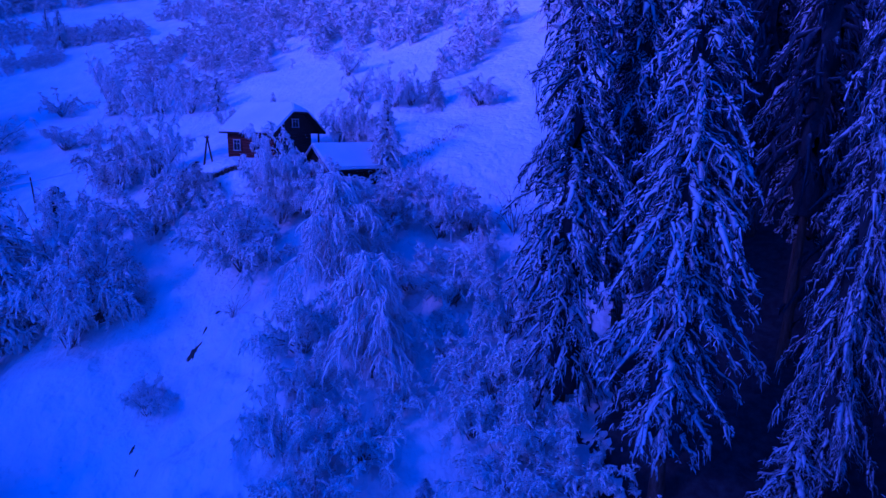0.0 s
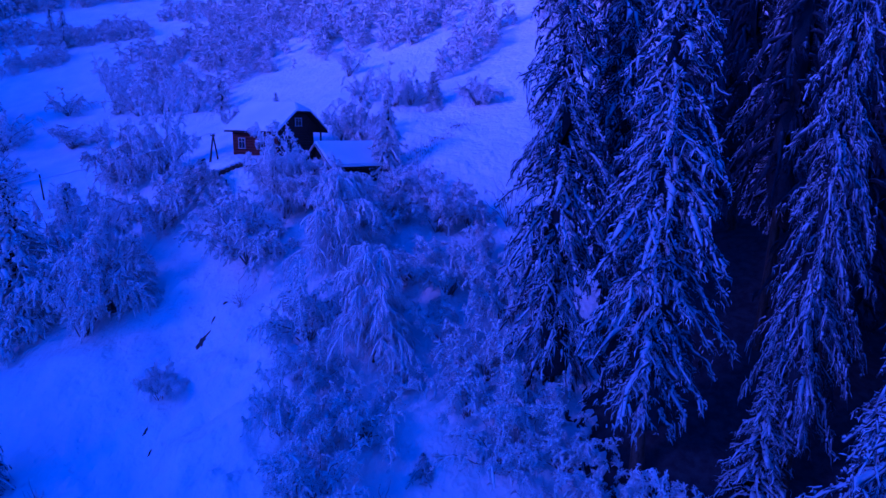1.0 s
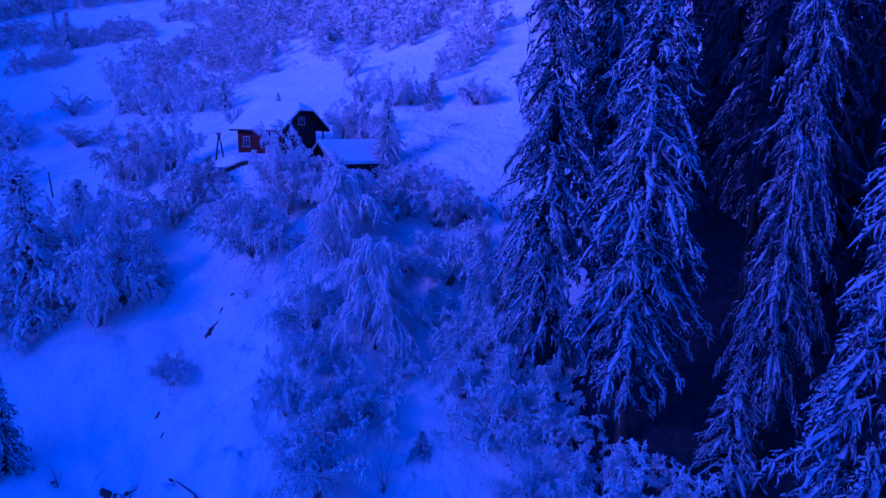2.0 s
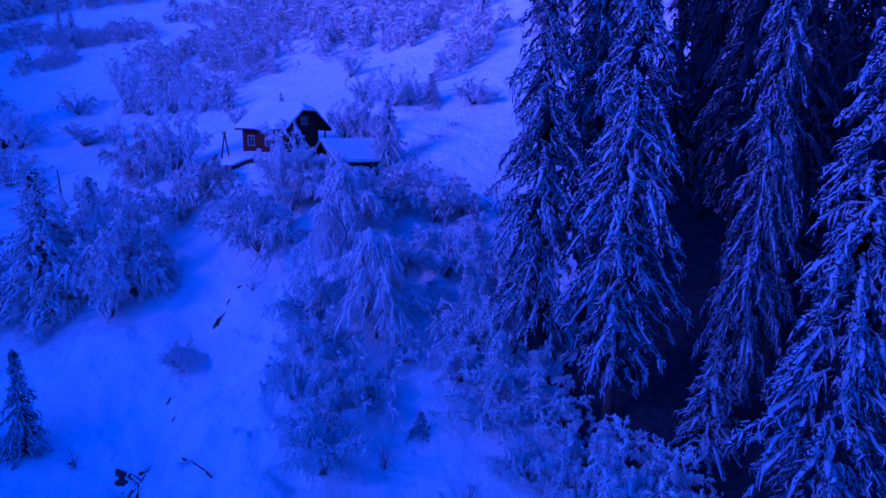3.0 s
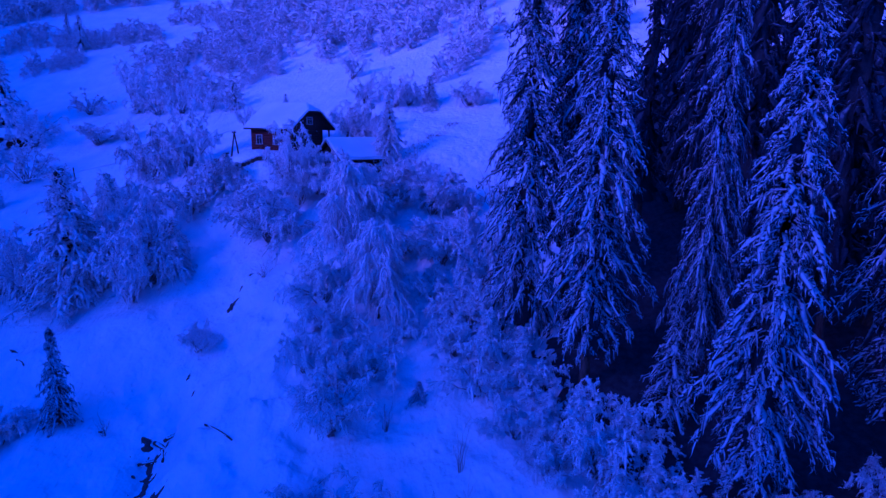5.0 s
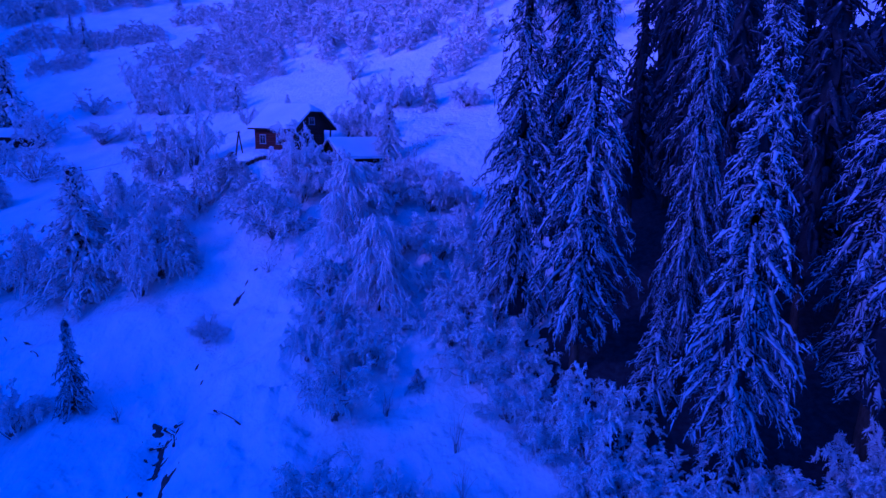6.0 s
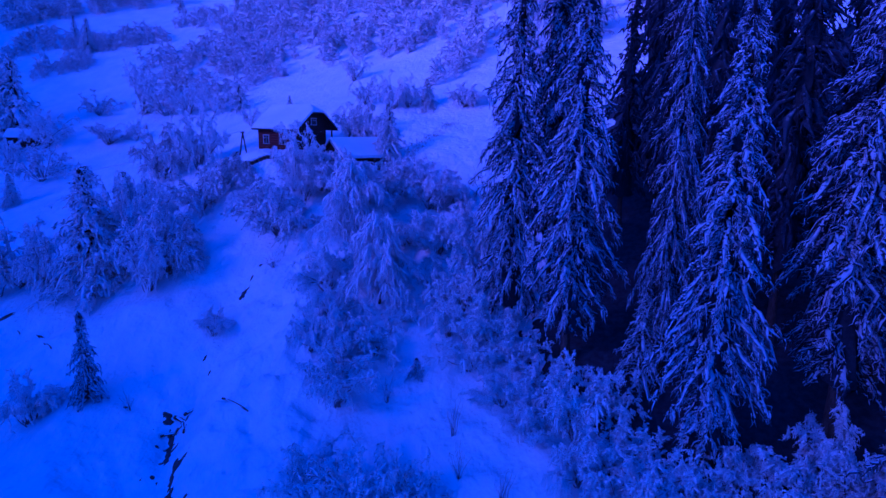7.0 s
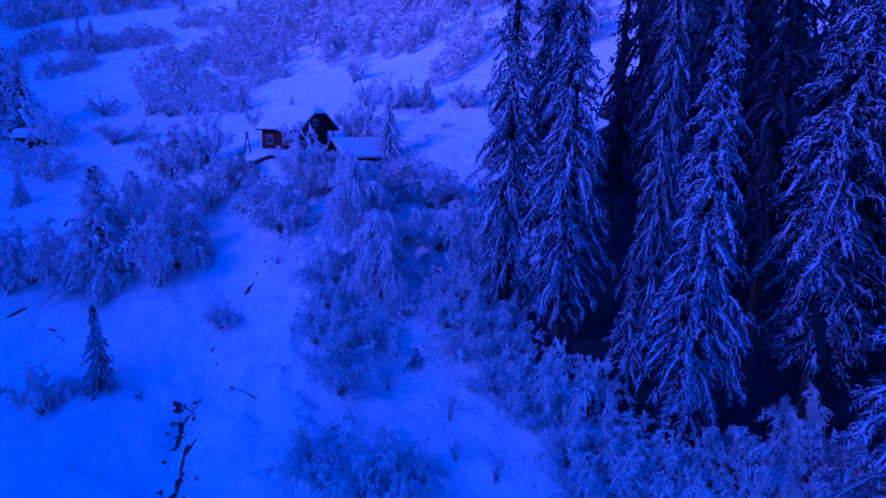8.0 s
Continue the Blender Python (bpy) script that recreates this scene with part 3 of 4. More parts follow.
SLOPE_SHRUBS = [
    (-18.9, 33.7, 2.1, 2.9, 2), (-31.5, 27.6, 3.6, 4.6, 2), (-44.8, 46.4, 6.7, 7.3, 0), (-39.7, 43.7, 5.8, 5.2, 1),
    (-46.4, 44.9, 5.9, 4.0, 2), (-33.0, 41.9, 3.8, 5.6, 1), (-27.4, 39.7, 6.5, 5.4, 0), (-26.5, 41.7, 6.1, 6.1, 1),
    (-32.2, 46.1, 7.2, 4.7, 2), (-29.6, 47.4, 5.7, 5.4, 0), (-34.9, 54.0, 4.4, 4.5, 1), (-61.0, 74.8, 6.0, 8.2, 1),
    (-68.3, 87.3, 6.2, 8.2, 2), (-67.4, 102.3, 4.0, 7.0, 1), (-56.0, 85.2, 3.1, 7.2, 0),
]
SLOPE_SHRUBS_UPPER = [
    (-51.3, 85.1, 3.3, 2.9, 2), (-35.9, 62.5, 6.1, 7.3, 1), (-31.0, 61.3, 7.5, 5.6, 0), (-26.5, 51.1, 4.7, 6.3, 1),
    (-71.7, 82.6, 4.2, 5.3, 2), (-15.1, 88.8, 3.5, 4.1, 0), (-10.5, 70.4, 3.4, 4.3, 2), (-6.2, 67.8, 4.2, 4.9, 2),
    (-4.4, 67.9, 2.9, 3.3, 2), (3.3, 65.6, 2.8, 4.8, 2), (-56.8, 99.5, 8.1, 5.7, 0), (-51.0, 95.5, 5.9, 7.7, 1),
    (-45.9, 93.8, 5.2, 6.5, 2), (-39.9, 91.4, 5.2, 5.3, 1), (-2.4, 49.9, 3.3, 2.6, 3), (4.9, 42.0, 3.5, 3.4, 3),
    (2.0, 15.6, 2.5, 1.0, 3), (-15.2, 39.0, 1.7, 1.9, 3),
]
for n, (x, y, h, w, v) in enumerate(HOUSE_SHRUBS + SLOPE_SHRUBS + SLOPE_SHRUBS_UPPER):
    plant("shrub", (MIDDLE if y < 66 else LIGHT)[v], x, y, h, w, 59 * n, ("bare frosted shrub with fine white twigs", "broad snow-laden shrub on the slope", "rounded shrub white with hoar frost", "thin bare shrub with frosted shoots")[v], "shrub", "frosted shrubs")

plant("dead_sapling", SNAG, 1.7, 18.5, 2.7, 1.0, 10, "thin half-dead sapling with hanging frosted twigs", "tree", "saplings")
plant("sapling", SNAG, 4.3, 13.6, 1.9, 1.1, 0, "bare thin sapling standing alone in the snow", "tree", "saplings")
plant("sapling", SNAG, -23.3, 27.4, 1.7, 0.9, 200, "bare thin sapling standing by the stream", "tree", "saplings")
plant("sapling", SNAG, -2.6, 22.0, 1.6, 1.2, 90, "bare thin sapling dusted with frost", "tree", "saplings")
plant("birch", BIRCH, -4.2, 31.2, 7.6, 7.4, 20, "weeping birch veiled in hoar frost down to the snow", "tree", "birches")
plant("birch", BIRCH_B, -7.6, 39.5, 8.2, 9.5, 130, "frosted birch with hanging white twigs near the house", "tree", "birches")


# ---- woods on the far slope ----
def far_wood(name, corners, count, tall, seed, label):
    g = np.random.default_rng(seed)
    kinds = []
    for s in range(6):
        round_top = s % 2
        stem = np.array([[[0, 0, -0.05], [0.03 * g.normal(), 0, 0.35], [0, 0.03 * g.normal(), 0.6 if round_top else 0.8]]])
        B = sprout(g, stem, 16, 0.1, 0.42, 0.75, 0.35, 4, 0.35)
        T = sprout(g, B, 5, 0.15, 0.2, 0.55, 0.7, 2, 0.1)
        kinds.append(joined([tubes(B, np.outer(g.uniform(0.5, 1.5, len(B)), [0.012, 0.026, 0.036, 0.012]), 4), tubes(T, np.outer(g.uniform(0.5, 1.5, len(T)), [0.018, 0.007]), 3), tufts(g, T, 2, 0.12, 0.022, 0.7, 0.2), tubes(stem, np.array([[0.016, 0.014, 0.006]]), 5)]))
    poly = np.array(corners, float)
    lo, hi = poly.min(0), poly.max(0)
    pieces = []
    while len(pieces) < count * 1.5:
        x, y = g.uniform(lo, hi)
        inside = False
        for a, b in zip(poly, np.roll(poly, -1, axis=0)):
            if (a[1] > y) != (b[1] > y) and x < (b[0] - a[0]) * (y - a[1]) / (b[1] - a[1]) + a[0]:
                inside = not inside
        if not inside or lattice(np.float64(x / 9), np.float64(y / 9), seed) < -0.6:
            continue
        v, q = kinds[g.integers(6)]
        h, a = tall * g.uniform(0.45, 1.2), g.uniform(0, 6.28)
        w = h * g.uniform(0.7, 1.15)
        r = np.array([[np.cos(a), -np.sin(a), 0], [np.sin(a), np.cos(a), 0], [0, 0, 1]])
        pieces.append(((v * np.array([w, w, h])) @ r.T + np.array([x, y, up(x, y)]), q))
    v, q = joined(pieces)
    tagged(new(name, make_mesh(name, v, q, [FAR_FROST])), label, "trees", kind="stuff")


FAR = "bare frosted trees crowded together on the far slope"
far_wood("far_woods", [(-21, 104), (-10, 96), (1, 98), (12, 112), (30, 150), (-60, 190), (-58, 150), (-30, 120)], 360, 5.5, 61, FAR)
far_wood("far_woods", [(-64, 112), (-40, 100), (-20, 100), (-24, 123), (-50, 141), (-62, 134), (-73, 131)], 190, 4.0, 62, FAR)
far_wood("far_woods", [(-170, 172), (-134, 170), (-117, 174), (-84, 188), (-60, 200), (-100, 260), (-200, 230)], 200, 7.0, 63, FAR)
far_wood("far_woods", [(-130, 160), (-112, 163), (-92, 170), (-78, 182), (-100, 212), (-150, 200)], 150, 6.5, 72, FAR)
far_wood("far_scrub", [(-96, 140), (-69, 140), (-76, 150), (-103, 147)], 95, 3.2, 64, "low frosted scrub in a band across the slope")
far_wood("far_scrub", [(-95, 123), (-83, 128), (-88, 136), (-99, 132)], 40, 3.2, 65, "low frosted scrub in a band across the slope")
far_wood("far_scrub", [(-114, 140), (-100, 142), (-108, 154), (-119, 152)], 40, 4.0, 66, "low frosted scrub in a band across the slope")
far_wood("far_scrub", [(-2, 75), (2, 76), (10, 95), (8, 100), (-1, 92)], 34, 4.0, 67, "frosted scrub on the steep bank")
far_wood("far_scrub", [(-75, 152), (-45, 138), (-40, 146), (-70, 164)], 60, 3.5, 69, "low frosted scrub in a band across the slope")
far_wood("far_scrub", [(-60, 104), (-36, 92), (-34, 98), (-56, 110)], 26, 3.0, 70, "low frosted scrub above the house")
far_wood("far_woods", [(12, 60), (45, 60), (70, 150), (30, 150), (14, 100)], 90, 8.0, 68, FAR)


# ---- buildings ----
def roof_shell(L, W, ze, zr, hip_r, hip_l, thick, bevel):
    """A gabled roof with half-hips: eaves at ze, ridge at zr, along x."""
    def z_at(y):
        return zr - (zr - ze) * abs(y) / (W / 2)
    bm = bmesh.new()
    k = 2 * (W / 2)
    yr, yl = hip_r, hip_l
    top = {}

    def v(x, y, z):
        key = (round(x, 3), round(y, 3))
        if key not in top:
            top[key] = (bm.verts.new((x, y, z + thick)), bm.verts.new((x, y, z)))
        return top[key]

    loops = []
    ridge = [(-L / 2 + yl, 0, zr), (L / 2 - yr, 0, zr)]
    for s in (-1, 1):
        pts = [(-L / 2, s * W / 2, ze), (L / 2, s * W / 2, ze)]
        if yr:
            pts.append((L / 2, s * yr, z_at(yr)))
        pts += [ridge[1], ridge[0]]
        if yl:
            pts.append((-L / 2, s * yl, z_at(yl)))
        loops.append(pts if s < 0 else pts[::-1])
    if yr:
        loops.append([(L / 2, -yr, z_at(yr)), (L / 2, yr, z_at(yr)), ridge[1]])
    if yl:
        loops.append([(-L / 2, yl, z_at(yl)), (-L / 2, -yl, z_at(yl)), ridge[0]])
    edges = {}
    for pts in loops:
        pairs = [v(*p) for p in pts]
        bm.faces.new([p[0] for p in pairs])
        bm.faces.new([p[1] for p in reversed(pairs)])
        for a, b in zip(pairs, pairs[1:] + pairs[:1]):
            key = frozenset((id(a[0]), id(b[0])))
            edges[key] = None if key in edges else (a, b)
    for e in edges.values():
        if e:
            a, b = e
            bm.faces.new([a[0], a[1], b[1], b[0]])
    bmesh.ops.recalc_face_normals(bm, faces=bm.faces[:])
    if bevel:
        bmesh.ops.bevel(bm, geom=bm.edges[:], offset=bevel, segments=2, affect="EDGES")
    return bm


def window(parent, at, w, h, normal_axis, mat=WHITE_PAINT):
    """A small window with a frame and glazing bars, facing along an axis of its house."""
    turn = Matrix.Rotation(radians(90), 4, "Z") if normal_axis == "x" else Matrix.Identity(4)
    place = Matrix.Translation(at) @ turn
    frame_ob = None
    for name, size, off in (("window_frame", (0.09, 0.1, h), (-w / 2, 0, 0)), ("upright", (0.09, 0.1, h), (w / 2, 0, 0)), ("head", (w + 0.15, 0.1, 0.1), (0, 0, h / 2)),
                            ("sill", (w + 0.22, 0.16, 0.08), (0, 0, -h / 2)), ("mullion", (0.05, 0.08, h), (0, 0, 0)), ("transom", (w, 0.08, 0.05), (0, 0, h * 0.17)), ("pane", (w, 0.03, h), (0, 0, 0))):
        bm = block(size, off, 0.01)
        bmesh.ops.transform(bm, matrix=place, verts=bm.verts[:])
        ob = part(name, bm, GLASS if name == "pane" else mat, frame_ob or parent, "" if frame_ob else "white painted window with glazing bars")
        frame_ob = frame_ob or ob


def house():
    base = new("house")
    base.matrix_basis = pose(-18.33, 61.41, 16.1, 0, 0, -24.6)
    L, W, ze, zr = 7.2, 8.2, 2.63, 5.5
    x0, x1, y0, y1 = -3.1, 3.0, -3.5, 2.3
    part("foundation", block((x1 - x0 + 0.2, 7.2, 0.9), ((x0 + x1) / 2, 0, -0.2), 0.04), TIMBER, base, "low stone footing half buried in snow")
    for i in range(9):
        z = 0.38 + 0.29 * i
        part("log", block((x1 - x0, 0.24, 0.28), ((x0 + x1) / 2, y0 + 0.1, z), 0.07), LOGS, base)
        part("log", block((x1 - x0, 0.24, 0.28), ((x0 + x1) / 2, y1 - 0.1, z), 0.07), LOGS, base)
        part("log", block((0.24, y1 - y0, 0.28), (x0 + 0.1, (y0 + y1) / 2, z + 0.02), 0.07), LOGS, base)
        part("log", block((0.24, y1 - y0, 0.28), (x1 - 0.1, (y0 + y1) / 2, z + 0.02), 0.07), DARK_BOARDS, base)
    for sx in (x0 + 0.1, x1 - 0.1):
        for j in range(24):
            y = -3.85 + 0.335 * j
            top = zr - (zr - ze) * abs(y) / (W / 2) - 0.12
            top = min(top, 4.62)
            if top > 2.85:
                part("gable_board", block((0.06, 0.32, top - 2.75), (sx + math.copysign(0.05, sx), y, (top + 2.75) / 2), 0.008), DARK_BOARDS, base)
    part("roof", roof_shell(L, W, ze, zr, 1.15, 0.0, 0.12, 0.0), DARK_BOARDS, base, "boarded half-hipped roof")
    part("roof_snow", roof_shell(L + 0.08, W + 0.1, ze + 0.12, zr + 0.12, 1.15, 0.0, 0.26, 0.09), ROOF_SNOW, base, "thick smooth snow on the roof")
    window(base, (-1.75, y0 - 0.05, 1.5), 0.85, 1.05, "y")
    window(base, (0.75, y0 - 0.05, 1.5), 0.85, 1.05, "y")
    window(base, (x1 + 0.06, -0.3, 3.75), 0.95, 0.8, "x")
    window(base, (x1 + 0.06, -1.9, 1.5), 0.85, 1.05, "x")
    for x in (-2.9, -0.2, 2.95):
        part("porch_post", block((0.16, 0.16, 2.75), (x, 3.6, 1.35), 0.02), TIMBER, base)
    part("porch_rail", block((6.0, 0.1, 0.12), (0, 3.6, 1.1), 0.02), TIMBER, base)
    part("porch_rail", block((0.1, 1.3, 0.12), (2.95, 2.95, 1.1), 0.02), TIMBER, base)
    part("porch_floor", block((6.0, 1.5, 0.14), (0, 3.0, 0.25), 0.02), TIMBER, base)
    for j in range(9):
        part("porch_board", block((0.05, 0.13, 0.8), (2.95, 2.4 + 0.15 * j, 0.68), 0.01), DARK_BOARDS, base)
    part("chimney", block((0.5, 0.5, 0.7), (-1.0, 0.9, zr - 0.3), 0.03), TIMBER, base)
    tagged(base, "dark red-brown log house with thick snow on its roof", "house")


def shed():
    base = new("shed")
    base.matrix_basis = pose(-9.0, 53.2, 14.7, 0, 0, 38)
    L, W, ze, zr = 7.4, 6.0, 1.2, 3.2
    for i in range(6):
        z = 0.05 + 0.24 * i
        part("board", block((L - 0.8, 0.12, 0.23), (0, -W / 2 + 0.45, z), 0.02), DARK_BOARDS, base)
        part("board", block((L - 0.8, 0.12, 0.23), (0, W / 2 - 0.45, z), 0.02), DARK_BOARDS, base)
    for sx in (-1, 1):
        for j in range(14):
            y = -2.4 + 0.37 * j
            top = zr - (zr - ze) * abs(y) / (W / 2) - 0.1
            part("gable_board", block((0.07, 0.35, top + 0.6), (sx * (L / 2 - 0.45), y, (top - 0.6) / 2), 0.01), DARK_BOARDS, base)
    part("roof", roof_shell(L, W, ze, zr, 0, 0, 0.1, 0.0), DARK_BOARDS, base, "low boarded roof")
    part("roof_snow", roof_shell(L + 0.1, W + 0.12, ze + 0.1, zr + 0.1, 0, 0, 0.3, 0.1), ROOF_SNOW, base, "thick snow on the shed roof")
    for s in (-1, 1):
        a, b = Vector((-L / 2 - 0.05, 0, zr + 0.05)), Vector((-L / 2 - 0.05, s * W / 2, ze + 0.03))
        part("verge_board", rod(a, b, 0.09, 0.09, 4), WHITE_PAINT, base, "pale frosted verge board")
    tagged(base, "low dark wooden shed half buried in snow", "shed")


def hut():
    base = new("hut")
    x, y = -73.5, 90.0
    base.matrix_basis = pose(x, y, up(x, y) - 0.1, 0, 0, 14)
    L, W, ze, zr = 5.6, 4.4, 1.5, 2.9
    for i in range(6):
        z = 0.05 + 0.26 * i
        for s in (-1, 1):
            part("board", block((L - 0.8, 0.12, 0.25), (0, s * (W / 2 - 0.4), z), 0.02), DARK_BOARDS, base)
    for sx in (-1, 1):
        for j in range(11):
            yy = -1.7 + 0.34 * j
            top = zr - (zr - ze) * abs(yy) / (W / 2) - 0.1
            part("gable_board", block((0.07, 0.32, top + 0.6), (sx * (L / 2 - 0.45), yy, (top - 0.6) / 2), 0.01), DARK_BOARDS, base)
    part("roof", roof_shell(L, W, ze, zr, 0, 0, 0.1, 0.0), DARK_BOARDS, base)
    part("roof_snow", roof_shell(L + 0.1, W + 0.1, ze + 0.1, zr + 0.1, 0, 0, 0.25, 0.08), ROOF_SNOW, base, "snow on the hut roof")
    tagged(base, "small dark wooden hut with a snowy roof", "hut")


house()
shed()
hut()


# ---- pole, wire, fence, logs ----
def pole():
    x, y = -23.8, 57.4
    z = up(x, y) - 0.6
    base = new("utility_pole")
    base.matrix_basis = pose(x, y, z)
    part("pole", rod((-0.55, 0, -0.3), (0.05, 0, 3.3), 0.12, 0.08), TIMBER, base)
    part("brace", rod((0.5, 0.1, -0.3), (0.0, 0.1, 3.1), 0.1, 0.08), TIMBER, base)
    part("crossarm", block((0.5, 0.1, 0.12), (0, 0, 3.1), 0.02), TIMBER, base)
    for dx in (-0.2, 0.2):
        part("insulator", rod((dx, 0, 3.15), (dx, 0, 3.37), 0.05, 0.04), WHITE_PAINT, base, "white insulator")
    tagged(base, "braced timber pole carrying a frosted wire", "pole")
    a = np.array([x - 0.2, y, z + 3.35])
    b = np.array([-46.0, 38.0, 13.0])
    s = np.linspace(0, 1, 24)[:, None]
    P = a + (b - a) * s - np.array([0, 0, 1.0]) * 1.1 * np.sin(np.pi * s)
    v, q = tubes(P[None], np.full((1, 24), 0.045), 5)
    tagged(new("overhead_wire", make_mesh("overhead_wire", v, q, [WIRE])), "frosted wire sagging from the timber pole", "wire")


pole()


def post(x, y, h, r, lean, label="weathered wooden post standing in the snow"):
    ob = new("post")
    ob.matrix_basis = pose(x, y, up(x, y) - 0.2)
    part("shaft", rod((0, 0, 0), (lean, 0, h), r, r * 0.8), TIMBER, ob)
    part("snow_cap", rod((lean, 0, h), (lean, 0, h + 0.12), r * 1.1, r * 0.5), ROOF_SNOW, ob)
    tagged(ob, label, "post", "posts")


for x, y, h, r, lean in [(-50.2, 69.2, 3.4, 0.1, -0.2), (-36.5, 56.5, 1.8, 0.08, 0.2)]:
    post(x, y, h, r, lean)


def log(x, y, length, r, turn, tip=0.0, label="fallen dark log half covered by snow"):
    ob = new("log")
    ob.matrix_basis = pose(x, y, up(x, y) + r * 0.35, 0, tip, turn)
    part("bole", rod((-length / 2, 0, 0), (length / 2, 0, 0), r, r * 0.75, 8, (0, 0.1, 0.03)), BARK, ob)
    part("snow", rod((-length * 0.36, 0.02, r * 0.75), (length * 0.3, 0.02, r * 0.7), r * 0.6, r * 0.4, 8), ROOF_SNOW, ob)
    tagged(ob, label, "log", "fallen logs")


for x, y, l, r, a in [(-18.9, 26.7, 2.4, 0.16, -38), (-18.4, 25.6, 1.6, 0.12, -62), (-18.3, 27.0, 1.2, 0.13, 60), (-13.6, 23.6, 3.0, 0.07, -36), (-34.4, 34.7, 1.7, 0.07, -38), (-40.2, 38.8, 1.6, 0.06, -38), (-19.3, 26.0, 1.9, 0.11, 25)]:
    log(x, y, l, r, a)


def bare_patch(x, y, a, b, turn, seed):
    """Dark wet ground showing where the snow has sunk into the stream: an uneven low mound."""
    g = np.random.default_rng(seed)
    n, rings = 30, 5
    ang = np.arange(n) * 2 * np.pi / n
    edge = np.clip(1 + 0.5 * g.normal(0, 1, n), 0.3, 2.0)
    edge = (edge * 3 + np.roll(edge, 1) + np.roll(edge, -1)) / 5
    t = radians(turn)
    V = []
    for k in range(rings):
        f = (k + 0.02) / (rings - 1)
        px, py = a * f * edge * np.cos(ang), b * f * edge * np.sin(ang)
        X, Y = x + px * math.cos(t) - py * math.sin(t), y + px * math.sin(t) + py * math.cos(t)
        V.append(np.stack([X, Y, sheet(X, Y) + 0.08 - 0.2 * f ** 3 + 0.025 * g.normal(0, 1, n)], -1))
    V = np.concatenate(V)
    i = np.arange(rings * n).reshape(rings, n)
    j = np.roll(i, -1, axis=1)
    Q = np.stack([i[:-1], i[1:], j[1:], j[:-1]], -1).reshape(-1, 4)
    tagged(new("bare_patch", make_mesh("bare_patch", V, Q, [SOIL])), "dark wet soil showing through a break in the snow", "soil", "breaks in the snow")


PATCHES = [
    (-17.6, 37.6, 0.6, 0.35, 60), (-17.2, 38.9, 0.25, 0.12, 60), (-16.7, 40.0, 0.22, 0.1, 50), (-5.4, 29.6, 0.45, 0.4, 10),
    (-18.2, 30.4, 0.2, 0.12, 50),
    (-19.0, 31.6, 0.22, 0.13, 50), (-23.8, 27.7, 0.2, 0.13, 30),
    (-37.0, 37.5, 0.9, 0.14, -30), (-43.0, 41.0, 1.4, 0.4, 15),
]
for n, (x, y, a, b, t) in enumerate(PATCHES):
    bare_patch(x, y, a, b, t, 90 + n)

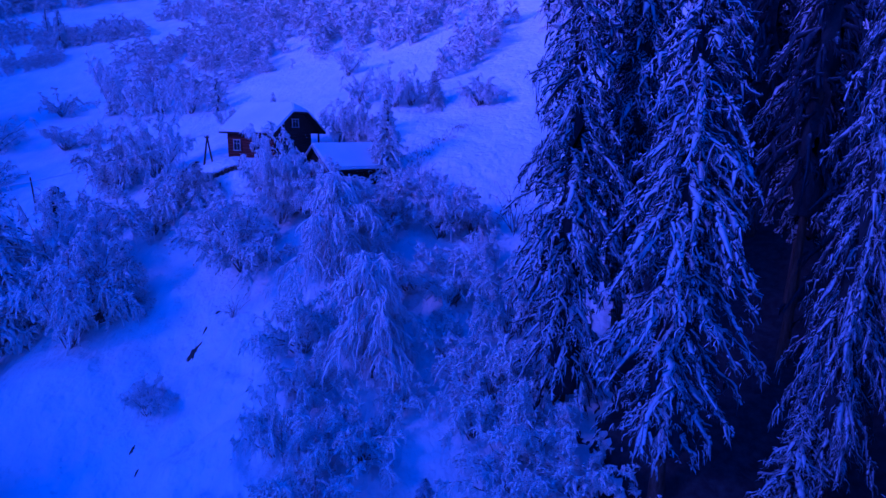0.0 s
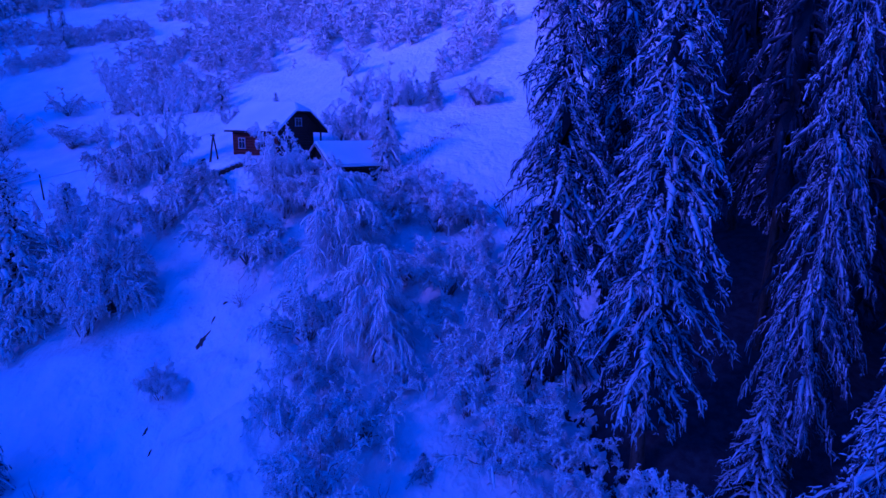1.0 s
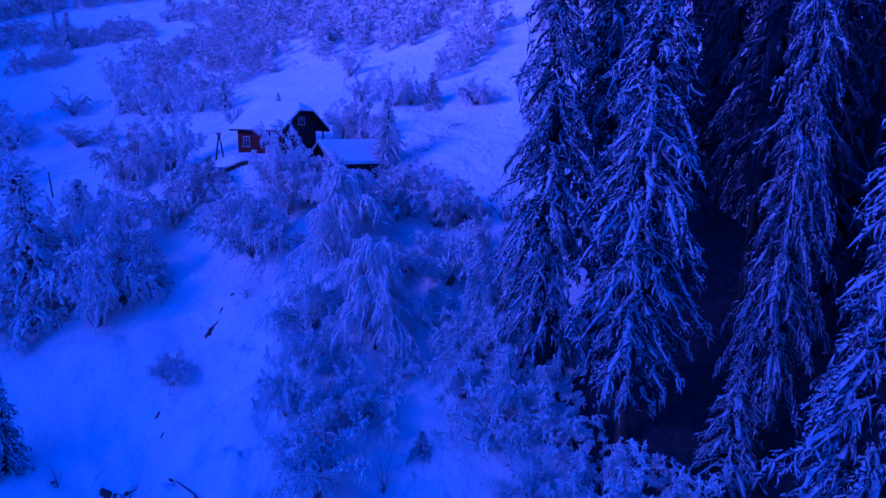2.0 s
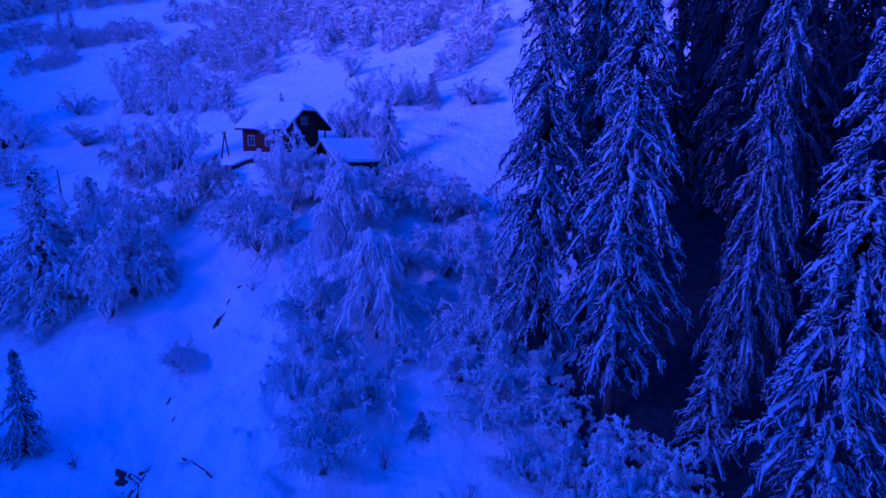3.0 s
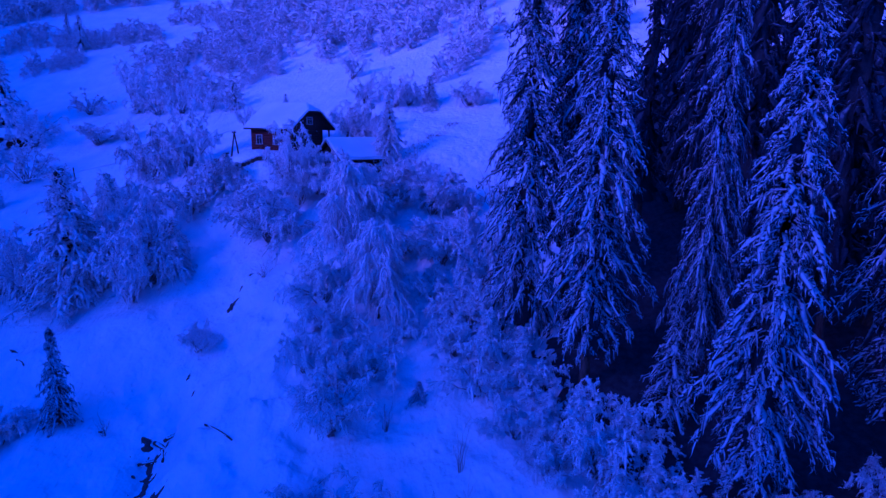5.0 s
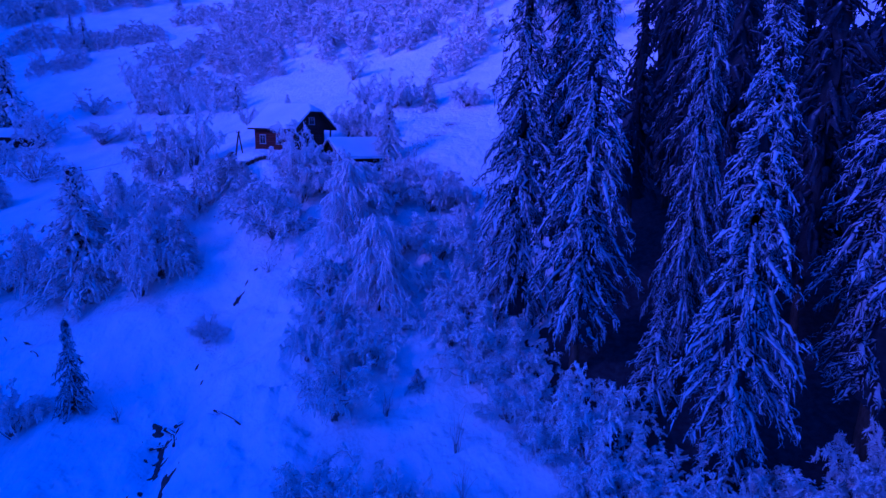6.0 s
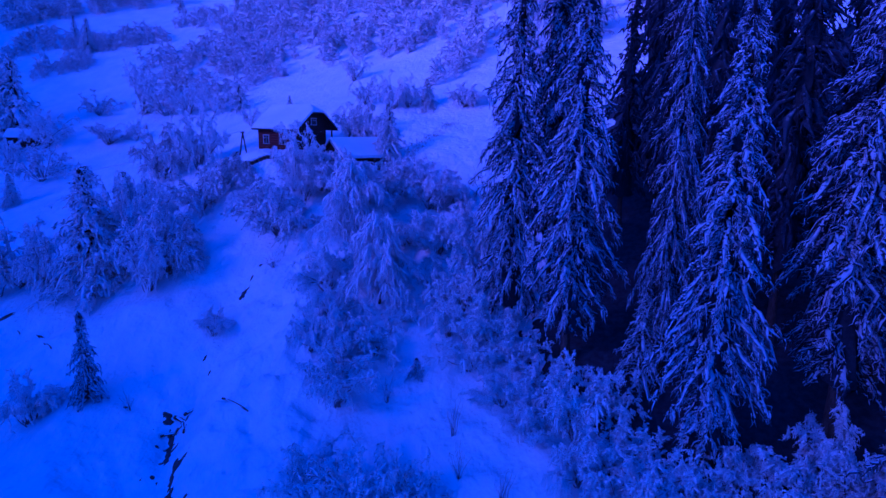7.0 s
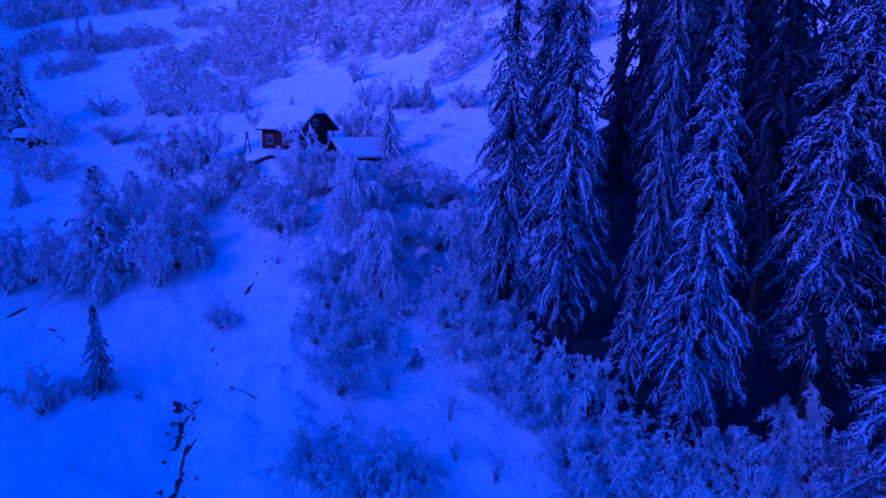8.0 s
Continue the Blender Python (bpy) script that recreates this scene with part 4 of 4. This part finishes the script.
# the broken crust along the stream bed
def stream_break():
    """Dark water and soil in the torn snow crust: a sheet that rises through the snow in ragged cracks."""
    X, Y = np.meshgrid(np.arange(-22.5, -12.5, 0.075), np.arange(11.5, 29.0, 0.085))
    bed = np.interp(Y, BED_Y, BED_X)
    off = np.abs(X - bed + 0.5 * lattice(X / 1.7, Y / 1.1, 71)) / 1.5
    crack = 0.75 - 1.9 * np.abs(lattice(X / 1.1 + 0.2 * Y, Y / 1.5, 72)) + 0.45 * lattice(X / 0.42, Y / 0.5, 73) + 0.5 * lattice(X / 0.22, Y / 0.22, 74)
    open_bed = crack - 0.9 * off - 0.2 - np.clip((Y - 27) / 1.5, 0, 2) + 0.3 * lattice(X / 3.1, Y / 2.4, 75)
    Z = sheet(X, Y) + np.clip(open_bed, -0.6, 0.3) * 0.25
    keep = np.maximum.reduce([open_bed[:-1, :-1], open_bed[:-1, 1:], open_bed[1:, 1:], open_bed[1:, :-1]]) > -0.15
    i = np.arange(X.size).reshape(X.shape)
    Q = np.stack([i[:-1, :-1], i[:-1, 1:], i[1:, 1:], i[1:, :-1]], -1)[keep]
    used, Q = np.unique(Q, return_inverse=True)
    V = np.stack([X, Y, Z], -1).reshape(-1, 3)[used]
    tagged(new("stream_break", make_mesh("stream_break", V, Q.reshape(-1, 4), [SOIL])), "dark wet soil in ragged cracks along the snowed-up stream", "soil", kind="stuff")


BED_Y, BED_X = (12, 18.9, 20.6, 22.9, 25.8, 27.5, 29.2, 31.5), (-15.6, -16.7, -17.1, -18.4, -19.4, -19.5, -19.6, -19.0)
stream_break()


# ---- by the house ----
def snowed_wall():
    """A low dry wall of dark boulders along the yard, each stone under its own cap of snow."""
    g = np.random.default_rng(97)
    base = new("stone_wall")
    x0, y0 = -23.4, 53.8
    base.matrix_basis = pose(x0, y0, up(x0, y0))
    for i in range(11):
        x, y = x0 + 0.46 * i, y0 + 0.06 * math.sin(i * 0.9)
        for name, r, lift, mat in (("stone", 0.3, 0.16, BARK), ("snow_cap", 0.3, 0.46, ROOF_SNOW)):
            bm = bmesh.new()
            bmesh.ops.create_icosphere(bm, subdivisions=2, radius=r)
            flat = 0.75 if name == "stone" else 0.45
            for v in bm.verts:
                v.co *= 1 + 0.13 * float(g.normal())
            bmesh.ops.transform(bm, matrix=Matrix.Translation((x - x0, y - y0, up(x, y) - up(x0, y0) + lift)) @ Matrix.Diagonal((1.0, 0.9, flat, 1)), verts=bm.verts[:])
            for f in bm.faces:
                f.smooth = True
            part(name, bm, mat, base)
    tagged(base, "low wall of dark boulders capped with snow", "wall")


snowed_wall()
post(-20.8, 52.3, 0.9, 0.09, 0.05, "short dark post standing in the yard snow")


def dry_grass():
    """Dark stalks that stick out of the snow along the edge of the bank."""
    g = np.random.default_rng(98)
    n = 420
    f = g.uniform(0, 1, n)
    x = -4.6 + 6.4 * f + 0.55 * g.normal(0, 1, n)
    y = 51.2 + 9.6 * f + 0.9 * g.normal(0, 1, n)
    start = np.stack([x, y, ground(x, y) - 0.05], -1)
    v, q = slivers(g, start, np.stack([0.5 * g.normal(0, 1, n), 0.5 * g.normal(0, 1, n), np.ones(n)], -1), 0.42 * g.uniform(0.4, 1.3, n), 0.05)
    tagged(new("dry_grass", make_mesh("dry_grass", v, q, [TIMBER])), "dry dark stalks poking out of the snowy bank", "grass", kind="stuff")


dry_grass()
